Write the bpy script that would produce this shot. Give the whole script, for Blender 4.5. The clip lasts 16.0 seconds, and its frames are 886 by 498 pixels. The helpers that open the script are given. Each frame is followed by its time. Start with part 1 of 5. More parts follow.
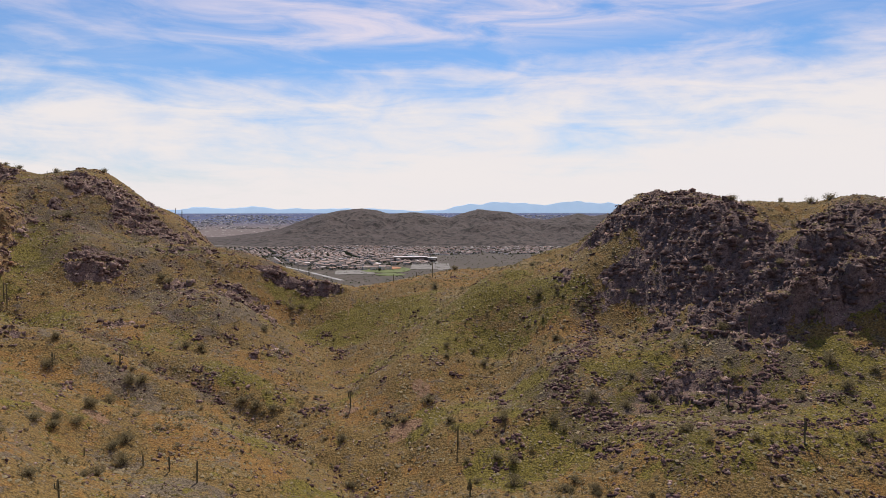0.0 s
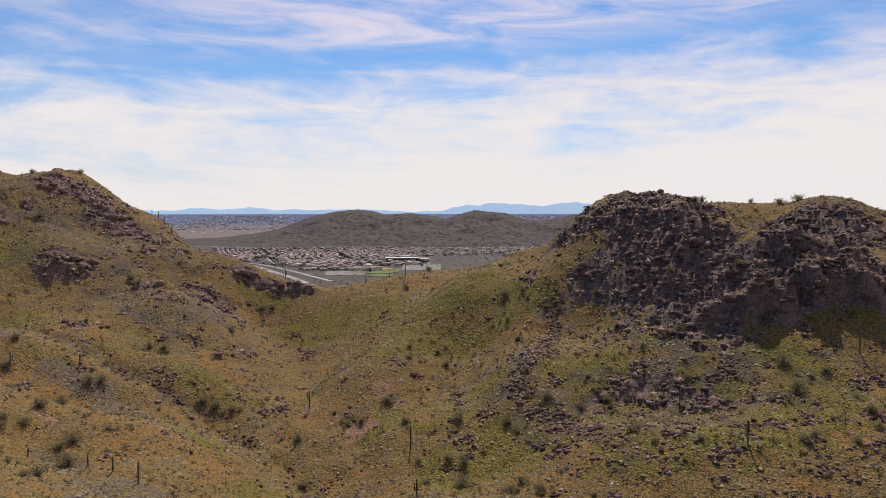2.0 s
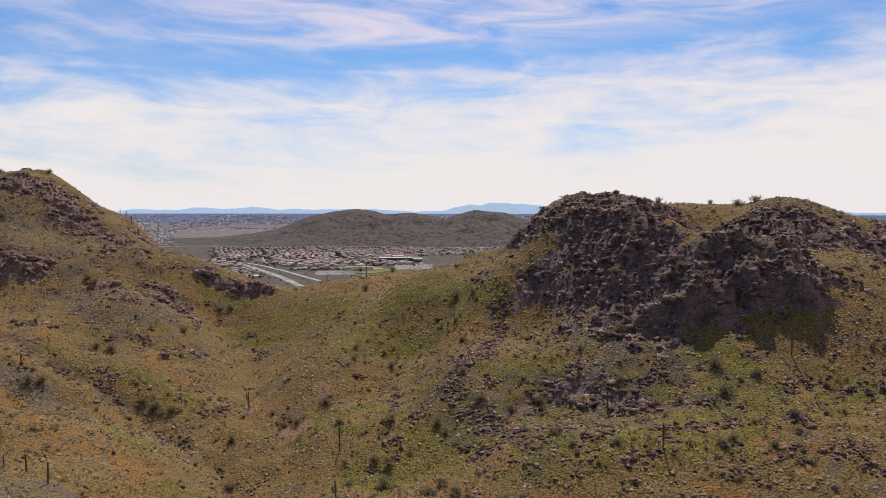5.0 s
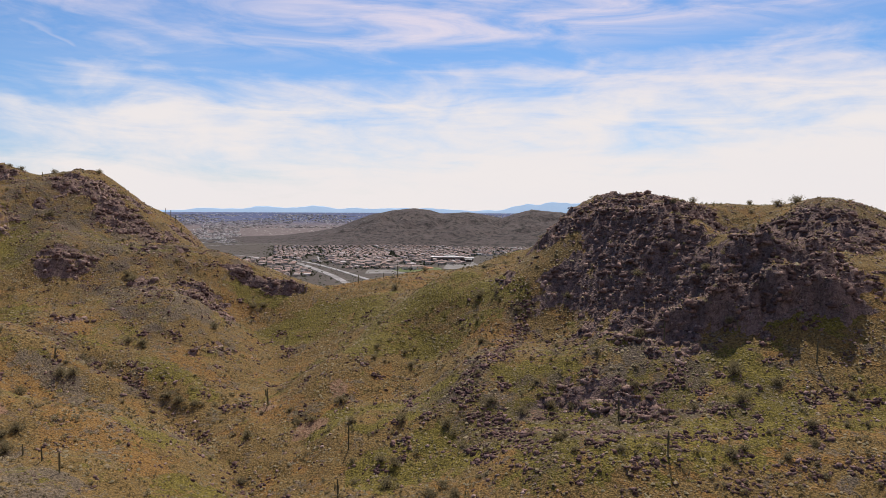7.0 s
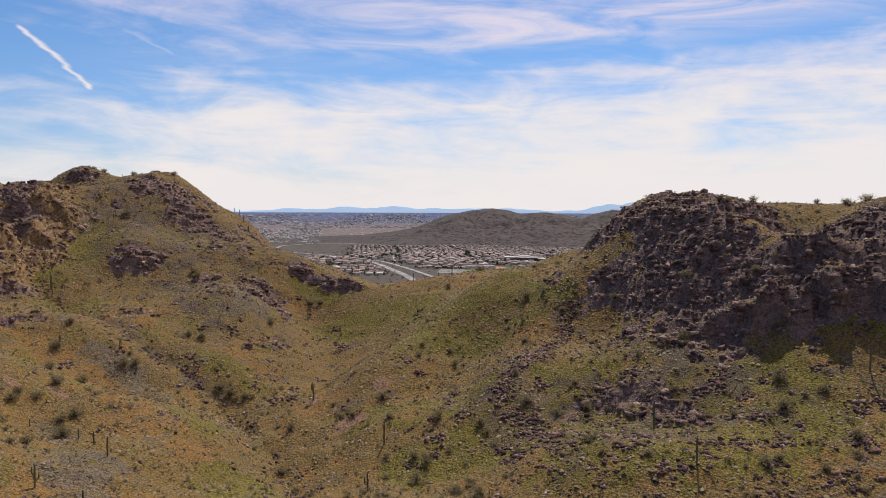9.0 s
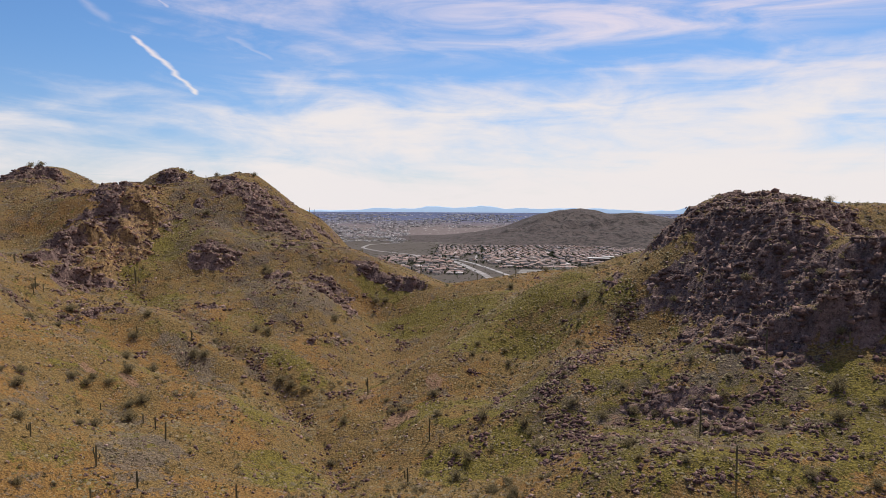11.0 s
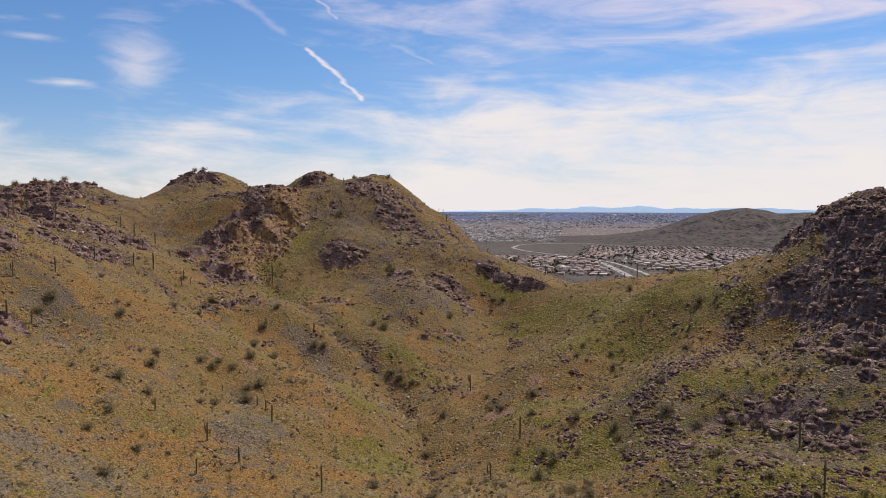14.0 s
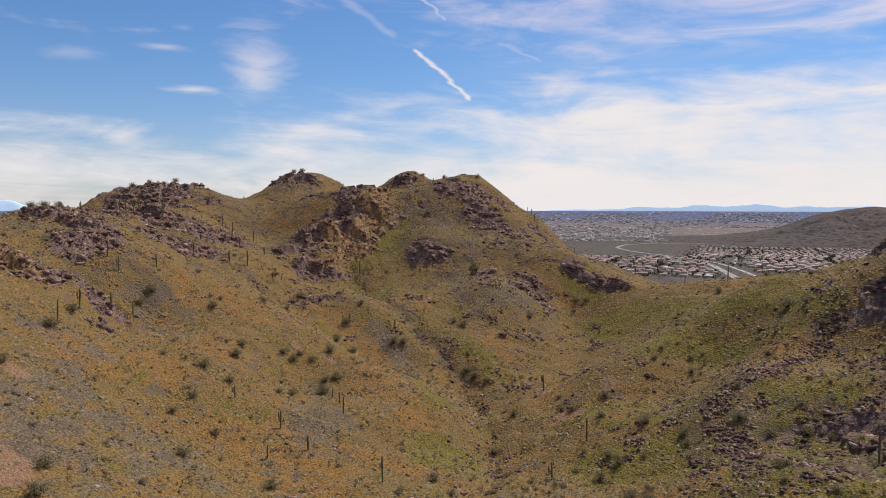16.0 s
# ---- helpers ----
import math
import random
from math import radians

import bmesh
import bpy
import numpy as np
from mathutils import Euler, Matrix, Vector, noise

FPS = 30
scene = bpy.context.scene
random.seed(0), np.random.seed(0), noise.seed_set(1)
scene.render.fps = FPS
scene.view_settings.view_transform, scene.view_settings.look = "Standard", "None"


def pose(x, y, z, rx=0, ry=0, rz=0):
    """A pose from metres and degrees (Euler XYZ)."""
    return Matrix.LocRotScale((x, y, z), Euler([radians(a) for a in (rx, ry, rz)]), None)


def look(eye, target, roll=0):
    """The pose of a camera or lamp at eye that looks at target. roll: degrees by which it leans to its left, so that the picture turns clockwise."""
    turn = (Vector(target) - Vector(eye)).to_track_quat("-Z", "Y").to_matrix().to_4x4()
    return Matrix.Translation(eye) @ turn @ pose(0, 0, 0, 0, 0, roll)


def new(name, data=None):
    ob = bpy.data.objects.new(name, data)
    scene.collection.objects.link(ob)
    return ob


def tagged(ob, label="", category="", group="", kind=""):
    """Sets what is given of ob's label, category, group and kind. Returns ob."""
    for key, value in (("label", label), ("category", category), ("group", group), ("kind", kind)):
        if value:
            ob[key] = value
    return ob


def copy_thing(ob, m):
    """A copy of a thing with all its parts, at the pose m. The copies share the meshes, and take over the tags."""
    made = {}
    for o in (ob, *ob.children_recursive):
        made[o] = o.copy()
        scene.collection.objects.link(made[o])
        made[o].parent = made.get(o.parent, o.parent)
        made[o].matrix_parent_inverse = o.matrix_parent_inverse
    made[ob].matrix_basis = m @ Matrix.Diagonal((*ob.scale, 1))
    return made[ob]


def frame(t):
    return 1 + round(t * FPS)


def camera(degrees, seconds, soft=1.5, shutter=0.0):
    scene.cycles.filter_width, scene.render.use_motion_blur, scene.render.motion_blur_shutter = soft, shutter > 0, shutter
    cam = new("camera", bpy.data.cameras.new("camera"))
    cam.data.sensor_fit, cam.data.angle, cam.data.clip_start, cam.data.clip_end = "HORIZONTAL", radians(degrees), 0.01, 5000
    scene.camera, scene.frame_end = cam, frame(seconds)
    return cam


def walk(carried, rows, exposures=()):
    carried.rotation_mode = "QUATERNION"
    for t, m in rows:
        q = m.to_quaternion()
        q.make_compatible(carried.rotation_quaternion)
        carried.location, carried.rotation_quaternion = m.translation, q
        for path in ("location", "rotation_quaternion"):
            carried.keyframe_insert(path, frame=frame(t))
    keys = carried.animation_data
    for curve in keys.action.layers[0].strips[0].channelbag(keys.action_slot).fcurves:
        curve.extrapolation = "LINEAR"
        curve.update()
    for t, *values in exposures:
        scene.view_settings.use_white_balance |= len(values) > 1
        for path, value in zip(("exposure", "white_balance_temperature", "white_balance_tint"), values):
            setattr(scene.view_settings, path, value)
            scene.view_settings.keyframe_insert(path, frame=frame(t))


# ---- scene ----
cam = camera(63.16, 16.0, 0.85)
PATH = [
    (0, (0.00, 0.00, 125.00), (0.00, 49.92, 122.23), -0.01),
    (0.5, (3.15, 0.03, 125.05), (3.15, 49.95, 122.28), -0.01),
    (1, (6.92, -0.05, 125.03), (6.93, 49.87, 122.26), 0.01),
    (1.5, (10.46, -0.23, 124.95), (10.48, 49.70, 122.22), 0.04),
    (2, (14.65, -0.41, 125.02), (14.67, 49.51, 122.31), 0.01),
    (2.5, (18.59, -0.37, 125.04), (18.59, 49.55, 122.33), -0.00),
    (3, (22.79, -0.25, 125.03), (22.83, 49.68, 122.31), 0.02),
    (3.5, (26.52, -0.38, 125.07), (26.60, 49.54, 122.35), 0.04),
    (4, (30.57, -0.61, 125.14), (30.63, 49.32, 122.42), 0.03),
    (6.5, (50.08, 2.30, 125.95), (47.07, 52.13, 123.15), 0.29),
    (7, (53.99, 2.43, 125.84), (49.47, 52.15, 123.05), 0.27),
    (7.5, (57.49, 2.53, 125.68), (51.56, 52.10, 122.90), 0.28),
    (8, (61.53, 2.67, 125.61), (54.10, 52.03, 122.83), 0.25),
    (8.5, (65.05, 2.99, 125.55), (56.32, 52.14, 122.76), 0.23),
    (11, (82.33, 4.92, 125.69), (66.29, 52.19, 122.85), 0.32),
    (11.5, (85.72, 5.65, 125.53), (68.13, 52.36, 122.68), 0.37),
    (12, (89.37, 6.38, 125.50), (70.03, 52.40, 122.65), 0.33),
    (12.5, (92.62, 6.94, 125.47), (71.69, 52.25, 122.62), 0.31),
    (13, (96.19, 7.84, 125.47), (73.57, 52.33, 122.62), 0.28),
    (13.5, (99.56, 8.79, 125.53), (75.45, 52.50, 122.67), 0.21),
    (14, (102.96, 9.74, 125.59), (77.13, 52.45, 122.73), 0.13),
    (14.5, (105.98, 10.85, 125.73), (78.59, 52.57, 122.85), 0.11),
    (15, (109.01, 12.04, 125.81), (79.94, 52.62, 122.90), 0.13),
    (15.5, (111.87, 13.17, 125.95), (81.39, 52.70, 123.01), 0.11),
    (16, (115.00, 14.40, 126.00), (83.21, 52.88, 123.05), 0.07),
]
walk(cam, [(t, look(eye, target, roll)) for t, eye, target, roll in PATH])

# ---- world and sun ----
SUN_AZ, SUN_EL = radians(4), radians(55)
sun_way = Vector((math.sin(SUN_AZ) * math.cos(SUN_EL), math.cos(SUN_AZ) * math.cos(SUN_EL), math.sin(SUN_EL)))
sun_data = bpy.data.lights.new("sun", "SUN")
sun_data.energy, sun_data.angle, sun_data.color = 4.8, radians(0.53), (1.0, 0.94, 0.85)
sun = new("sun", sun_data)
sun.matrix_world = look(sun_way * 400, (0, 0, 0))
scene.view_settings.exposure = 0.0


def put(tree, kind, *links):
    """A node of that kind; links fill its inputs in order, None skips one."""
    n = tree.nodes.new(kind)
    fill(tree, n, links)
    return n


def fill(tree, n, links):
    for k, v in enumerate(links):
        if v is None:
            continue
        if isinstance(v, bpy.types.NodeSocket):
            tree.links.new(v, n.inputs[k])
        else:
            n.inputs[k].default_value = v


def mth(tree, op, a, b=None, c=None):
    n = tree.nodes.new("ShaderNodeMath")
    n.operation = op
    fill(tree, n, (a, b, c))
    return n.outputs[0]


def blend(tree, fac, a, b):
    n = put(tree, "ShaderNodeMixRGB", fac, a, b)
    return n.outputs[0]


def grain(tree, vec, scale, detail=4.0, rough=0.55, warp=0.0):
    n = tree.nodes.new("ShaderNodeTexNoise")
    n.inputs["Scale"].default_value = scale
    n.inputs["Detail"].default_value = detail
    n.inputs["Roughness"].default_value = rough
    n.inputs["Distortion"].default_value = warp
    if vec is not None:
        tree.links.new(vec, n.inputs["Vector"])
    return n.outputs["Fac"]


def step(tree, value, lo, hi, a=0.0, b=1.0):
    n = tree.nodes.new("ShaderNodeMapRange")
    n.interpolation_type = "SMOOTHSTEP"
    fill(tree, n, (value, lo, hi, a, b))
    return n.outputs[0]


def ramp(tree, value, stops):
    n = put(tree, "ShaderNodeValToRGB", value)
    e = n.color_ramp.elements
    while len(e) < len(stops):
        e.new(0.5)
    for s, (p, c) in zip(e, stops):
        s.position, s.color = p, (*c, 1.0) if len(c) == 3 else c
    return n.outputs[0]


def build_world():
    world = bpy.data.worlds.new("sky")
    world.use_nodes = True
    scene.world = world
    tree = world.node_tree
    tree.nodes.clear()
    sky = tree.nodes.new("ShaderNodeTexSky")
    sky.sky_type, sky.sun_disc = "NISHITA", False
    sky.sun_elevation, sky.sun_rotation = SUN_EL, SUN_AZ
    sky.air_density, sky.dust_density, sky.ozone_density = 1.0, 0.3, 3.0
    way = put(tree, "ShaderNodeSeparateXYZ", tree.nodes.new("ShaderNodeTexCoord").outputs["Generated"])
    x, y, z = way.outputs
    el = mth(tree, "MULTIPLY", mth(tree, "ARCSINE", z), 57.2958)
    az = mth(tree, "MULTIPLY", mth(tree, "ARCTAN2", x, y), 57.2958)
    # high cirrus: a bank of cloud below a slanting upper edge, blue above it, thin streaks higher up
    a = put(tree, "ShaderNodeCombineXYZ", mth(tree, "MULTIPLY", az, 0.03), mth(tree, "MULTIPLY", mth(tree, "MULTIPLY_ADD", az, 0.045, el), 0.17), 3.1).outputs[0]
    b = put(tree, "ShaderNodeCombineXYZ", mth(tree, "MULTIPLY", az, 0.1), mth(tree, "MULTIPLY", el, 0.36), 7.7).outputs[0]
    c = put(tree, "ShaderNodeCombineXYZ", mth(tree, "MULTIPLY", az, 0.055), mth(tree, "MULTIPLY", el, 0.13), 1.3).outputs[0]
    streak = grain(tree, a, 3.0, 8.0, 0.6, 0.8)
    fleck = grain(tree, b, 2.0, 7.0, 0.6, 0.5)
    bank = grain(tree, c, 2.2, 6.0, 0.55, 0.7)
    body = mth(tree, "MULTIPLY_ADD", fleck, 0.2, mth(tree, "MULTIPLY_ADD", bank, 0.38, mth(tree, "MULTIPLY", streak, 0.42)))
    # height over the bank's upper edge, -12 to 8 degrees
    over = mth(tree, "SUBTRACT", el, mth(tree, "MULTIPLY_ADD", az, 0.06, 11.4))
    cover = ramp(tree, mth(tree, "DIVIDE", mth(tree, "ADD", over, 12.0), 20.0),
                 [(0.0, (0.62,) * 3), (0.1, (0.5,) * 3), (0.25, (0.36,) * 3), (0.42, (0.36,) * 3), (0.53, (0.3,) * 3), (0.6, (0.2,) * 3), (0.66, (0.16,) * 3), (0.74, (0.2,) * 3), (0.85, (0.26,) * 3), (1.0, (0.24,) * 3)])
    side = mth(tree, "MULTIPLY", step(tree, az, -62.0, -24.0, -0.15, 0.0), step(tree, el, 2.0, 7.0, 0.5, 1.0))
    thick = step(tree, mth(tree, "ADD", mth(tree, "ADD", body, cover), side), 0.62, 0.96)
    thick = mth(tree, "MULTIPLY", thick, step(tree, el, 50.0, 22.0, 0.35, 1.0))
    veil = mth(tree, "MULTIPLY", step(tree, az, -44.0, -6.0), step(tree, over, -0.5, 2.5))
    thick = mth(tree, "MAXIMUM", thick, mth(tree, "MULTIPLY", mth(tree, "MULTIPLY", veil, step(tree, streak, 0.28, 0.72)), 0.95))
    pale = mth(tree, "MULTIPLY", grain(tree, b, 1.1, 3.0), 0.1)
    white = blend(tree, step(tree, el, 7.0, 15.0), (0.875, 0.82, 0.805, 1), (0.79, 0.71, 0.81, 1))
    white = blend(tree, pale, white, (0.55, 0.62, 0.85, 1))
    # vapour trail, broken into a bright streak and fainter pieces
    bend = mth(tree, "MULTIPLY", mth(tree, "SUBTRACT", grain(tree, b, 3.0, 2.0), 0.5), 0.9)

    def trail(az0, el0, az1, el1, wide, strong, soft):
        run, rise = az1 - az0, el1 - el0
        size = math.hypot(run, rise)
        da, de = mth(tree, "SUBTRACT", az, az0), mth(tree, "SUBTRACT", el, el0)
        along = mth(tree, "ADD", mth(tree, "MULTIPLY", da, run / size), mth(tree, "MULTIPLY", de, rise / size))
        off = mth(tree, "ABSOLUTE", mth(tree, "ADD", mth(tree, "SUBTRACT", mth(tree, "MULTIPLY", da, rise / size), mth(tree, "MULTIPLY", de, run / size)), bend))
        core = step(tree, mth(tree, "ADD", off, mth(tree, "MULTIPLY", fleck, wide)), wide * 1.5, wide * 0.4)
        ends = mth(tree, "MULTIPLY", step(tree, along, 0.0, soft), step(tree, along, size, size - soft))
        return mth(tree, "MULTIPLY", mth(tree, "MULTIPLY", core, ends), strong)

    for piece in ((-42.0, 12.2, -37.2, 8.3, 0.26, 0.95, 0.4), (-48.9, 16.6, -43.0, 12.8, 0.5, 0.25, 0.8),
                  (-42.0, 16.2, -39.2, 14.2, 0.25, 0.55, 0.3), (-35.6, 12.7, -31.6, 11.1, 0.25, 0.28, 0.6)):
        thick = mth(tree, "MAXIMUM", thick, trail(*piece))
    # loose puffs in the open blue
    for paz, pel, ra, re, strong in ((-53.7, 10.4, 4.6, 5.2, 0.6), (-58.4, 8.6, 3.2, 0.6, 0.75), (-60.6, 11.5, 3.4, 0.5, 0.45), (-59.0, 12.9, 1.5, 0.5, 0.25), (-66.5, 10.6, 4.0, 0.8, 0.25)):
        da = mth(tree, "DIVIDE", mth(tree, "SUBTRACT", az, paz), ra)
        de = mth(tree, "DIVIDE", mth(tree, "SUBTRACT", el, pel), re)
        far = mth(tree, "SQRT", mth(tree, "ADD", mth(tree, "MULTIPLY", da, da), mth(tree, "MULTIPLY", de, de)))
        puff = step(tree, mth(tree, "ADD", far, mth(tree, "MULTIPLY", fleck, 1.6)), 1.6, 0.5)
        thick = mth(tree, "MAXIMUM", thick, mth(tree, "MULTIPLY", puff, strong))
    deep = blend(tree, 1.0, sky.outputs[0], blend(tree, step(tree, el, 2.0, 13.0), (0.8, 0.88, 1.12, 1), (0.64, 0.86, 1.12, 1)))
    deep.node.blend_type = "MULTIPLY"
    clear = put(tree, "ShaderNodeBackground", deep, 0.095)
    cloud = put(tree, "ShaderNodeBackground", white, 1.0)
    both = put(tree, "ShaderNodeMixShader", thick, clear.outputs[0], cloud.outputs[0])
    put(tree, "ShaderNodeOutputWorld", both.outputs[0])


build_world()


# ---- materials ----
def material(name, rough=0.9):
    m = bpy.data.materials.new(name)
    m.use_nodes = True
    tree = m.node_tree
    b = tree.nodes["Principled BSDF"]
    b.inputs["Roughness"].default_value = rough
    b.inputs["Specular IOR Level"].default_value = 0.15
    return m, tree, b


def here(tree):
    return tree.nodes.new("ShaderNodeNewGeometry").outputs["Position"]


def bumped(tree, b, height, strength, distance):
    n = tree.nodes.new("ShaderNodeBump")
    n.inputs["Strength"].default_value, n.inputs["Distance"].default_value = strength, distance
    tree.links.new(height, n.inputs["Height"])
    tree.links.new(n.outputs[0], b.inputs["Normal"])


def attr(tree, name):
    n = tree.nodes.new("ShaderNodeAttribute")
    n.attribute_name = name
    return n.outputs["Fac"]


def desert_material():
    """Spring hillside: golden dry grass, rusty soil, grey-leaved herbs, green drifts, scree and dark stone."""
    m, tree, b = material("desert_slope", 0.95)
    p = here(tree)
    mid, mid2, mid3 = grain(tree, p, 0.085, 5, 0.62, 0.8), grain(tree, p, 0.13, 5, 0.65, 0.6), grain(tree, p, 0.06, 5, 0.65, 1.0)
    fine, fleck, grit = grain(tree, p, 0.6, 4, 0.65), grain(tree, p, 1.5, 3, 0.6), grain(tree, p, 3.4, 3, 0.7)

    def patch_mask(name, gain, lo, hi, noise_a, noise_b=fine, fine_gain=0.7):
        v = mth(tree, "MULTIPLY_ADD", mth(tree, "SUBTRACT", noise_a, 0.5), gain, attr(tree, name))
        v = mth(tree, "MULTIPLY_ADD", mth(tree, "SUBTRACT", noise_b, 0.5), fine_gain, v)
        return step(tree, v, lo, hi)

    straw = blend(tree, step(tree, fleck, 0.36, 0.64), (0.106, 0.066, 0.022, 1), (0.222, 0.141, 0.048, 1))
    rust = blend(tree, step(tree, fleck, 0.34, 0.66), (0.132, 0.07, 0.021, 1), (0.268, 0.146, 0.043, 1))
    sage = blend(tree, step(tree, fleck, 0.34, 0.66), (0.068, 0.052, 0.037, 1), (0.188, 0.145, 0.104, 1))
    lush = blend(tree, step(tree, fleck, 0.36, 0.64), (0.074, 0.058, 0.011, 1), (0.192, 0.148, 0.029, 1))
    col = blend(tree, patch_mask("dry", 2.4, 0.36, 0.6, mid), straw, rust)
    col = blend(tree, mth(tree, "MULTIPLY", patch_mask("sage", 2.0, 0.38, 0.62, mid2, fine, 1.5), 0.85), col, sage)
    col = blend(tree, patch_mask("green", 2.4, 0.38, 0.6, mid3, fine, 1.4), col, lush)
    soil = blend(tree, step(tree, grit, 0.35, 0.65), (0.15, 0.08, 0.043, 1), (0.31, 0.185, 0.115, 1))
    col = blend(tree, patch_mask("bare", 0.7, 0.42, 0.58, mid2, fine, 0.6), col, soil)
    scree = blend(tree, step(tree, grit, 0.3, 0.7), (0.04, 0.03, 0.022, 1), (0.155, 0.113, 0.082, 1))
    col = blend(tree, mth(tree, "MULTIPLY", patch_mask("scree", 1.8, 0.42, 0.66, mid2, fleck, 1.8), 0.82), col, scree)
    stone = blend(tree, step(tree, fine, 0.3, 0.7), (0.08, 0.05, 0.042, 1), (0.195, 0.125, 0.105, 1))
    stone = blend(tree, step(tree, grit, 0.5, 0.68), stone, (0.28, 0.195, 0.17, 1))
    ochre = blend(tree, step(tree, fine, 0.35, 0.65), (0.12, 0.07, 0.034, 1), (0.3, 0.185, 0.08, 1))
    stone = blend(tree, patch_mask("ochre", 1.0, 0.35, 0.6, mid), stone, ochre)
    r = mth(tree, "ADD", attr(tree, "rock"), mth(tree, "MULTIPLY_ADD", mth(tree, "SUBTRACT", fine, 0.5), 0.6, mth(tree, "MULTIPLY", mth(tree, "SUBTRACT", mid2, 0.5), 1.2)))
    col = blend(tree, step(tree, r, 0.42, 0.58), col, stone)
    # pale stones, small dark plants and painted tuft shadows, too small to build singly
    col = blend(tree, mth(tree, "MULTIPLY", step(tree, grain(tree, p, 1.9, 2, 0.5), 0.61, 0.66), 0.75), col, (0.035, 0.03, 0.016, 1))
    col = blend(tree, mth(tree, "MULTIPLY", step(tree, grain(tree, p, 2.6, 2, 0.5), 0.655, 0.69), 0.6), col, (0.32, 0.255, 0.19, 1))
    tree.links.new(col, b.inputs["Base Color"])
    bumped(tree, b, mth(tree, "ADD", mth(tree, "MULTIPLY", fleck, 0.8), fine), 1.0, 0.8)
    return m


def plain_material():
    """Desert flat with creosote specks and pale tracks."""
    m, tree, b = material("desert_flat", 0.95)
    p = here(tree)
    far, mid, fine = grain(tree, p, 0.004, 4), grain(tree, p, 0.02, 5), grain(tree, p, 0.12, 4, 0.7)
    col = blend(tree, far, (0.068, 0.052, 0.044, 1), (0.098, 0.075, 0.062, 1))
    col = blend(tree, step(tree, fine, 0.45, 0.62), col, (0.06, 0.054, 0.038, 1))
    col = blend(tree, mth(tree, "MULTIPLY", step(tree, mid, 0.58, 0.7), 0.4), col, (0.16, 0.125, 0.1, 1))
    tree.links.new(col, b.inputs["Base Color"])
    return m


def hill_material():
    m, tree, b = material("far_hill", 0.95)
    p = here(tree)
    mid, fine = grain(tree, p, 0.012, 5, 0.6, 1.0), grain(tree, p, 0.05, 4, 0.7)
    # brown scrub tones, with some blue of the haze painted in
    col = blend(tree, mid, (0.05, 0.039, 0.037, 1), (0.112, 0.086, 0.077, 1))
    col = blend(tree, step(tree, fine, 0.5, 0.6), col, (0.03, 0.026, 0.022, 1))
    tree.links.new(col, b.inputs["Base Color"])
    bumped(tree, b, mth(tree, "MULTIPLY_ADD", fine, 0.8, mid), 1.0, 9.0)
    return m


def painted_haze_material(name, low, high, glow, specks=0.0):
    """The far distance: haze painted as a bluish colour, with a glow for the air's light."""
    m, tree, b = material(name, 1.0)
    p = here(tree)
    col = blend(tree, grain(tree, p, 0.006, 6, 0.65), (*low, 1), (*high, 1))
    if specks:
        # painted haze gives way to brown where the plain lies lower and nearer
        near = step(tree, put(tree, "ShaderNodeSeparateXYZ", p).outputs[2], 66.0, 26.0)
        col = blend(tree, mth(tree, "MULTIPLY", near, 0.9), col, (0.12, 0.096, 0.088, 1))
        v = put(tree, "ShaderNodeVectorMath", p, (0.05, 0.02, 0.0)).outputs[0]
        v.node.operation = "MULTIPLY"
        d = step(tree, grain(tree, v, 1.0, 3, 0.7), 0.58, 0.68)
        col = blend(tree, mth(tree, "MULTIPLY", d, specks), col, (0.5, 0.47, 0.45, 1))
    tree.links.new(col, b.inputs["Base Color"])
    # emission stands in for light scattered by the air
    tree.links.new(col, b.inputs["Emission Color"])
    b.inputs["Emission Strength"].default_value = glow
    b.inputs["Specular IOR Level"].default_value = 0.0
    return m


SLOPE, FLAT, FARHILL = desert_material(), plain_material(), hill_material()
FAR_PLAIN = painted_haze_material("painted_haze_plain", (0.06, 0.068, 0.115), (0.078, 0.086, 0.135), 0.7, 0.45)
# mountains: the air's blue is put into their colour and glow
FAR_RANGE = painted_haze_material("painted_haze_range", (0.33, 0.435, 0.55), (0.37, 0.475, 0.59), 0.85)


# ---- landform ----
def lattice(x, y, seed):
    """Smooth noise between -1 and 1 on a unit lattice."""
    xi, yi = np.floor(x).astype(np.int64), np.floor(y).astype(np.int64)
    u, v = x - xi, y - yi

    def corner(i, j):
        h = (i * 374761393 + j * 668265263 + seed * 974634777) & 0xFFFFFFFF
        h = ((h ^ (h >> 13)) * 1274126177) & 0xFFFFFFFF
        a = (h ^ (h >> 16)) / 4294967296.0 * 2 * np.pi
        return np.cos(a), np.sin(a)

    su, sv = u * u * u * (u * (u * 6 - 15) + 10), v * v * v * (v * (v * 6 - 15) + 10)
    total = 0
    for i, wu in ((0, 1 - su), (1, su)):
        for j, wv in ((0, 1 - sv), (1, sv)):
            gx, gy = corner(xi + i, yi + j)
            total = total + wu * wv * (gx * (u - i) + gy * (v - j))
    return total * 1.45


def chance(i, j, seed):
    h = (i * 374761393 + j * 668265263 + seed * 974634777) & 0xFFFFFFFF
    h = ((h ^ (h >> 13)) * 1274126177) & 0xFFFFFFFF
    h = ((h ^ (h >> 15)) * 2246822519) & 0xFFFFFFFF
    return (h ^ (h >> 16)) / 4294967296.0


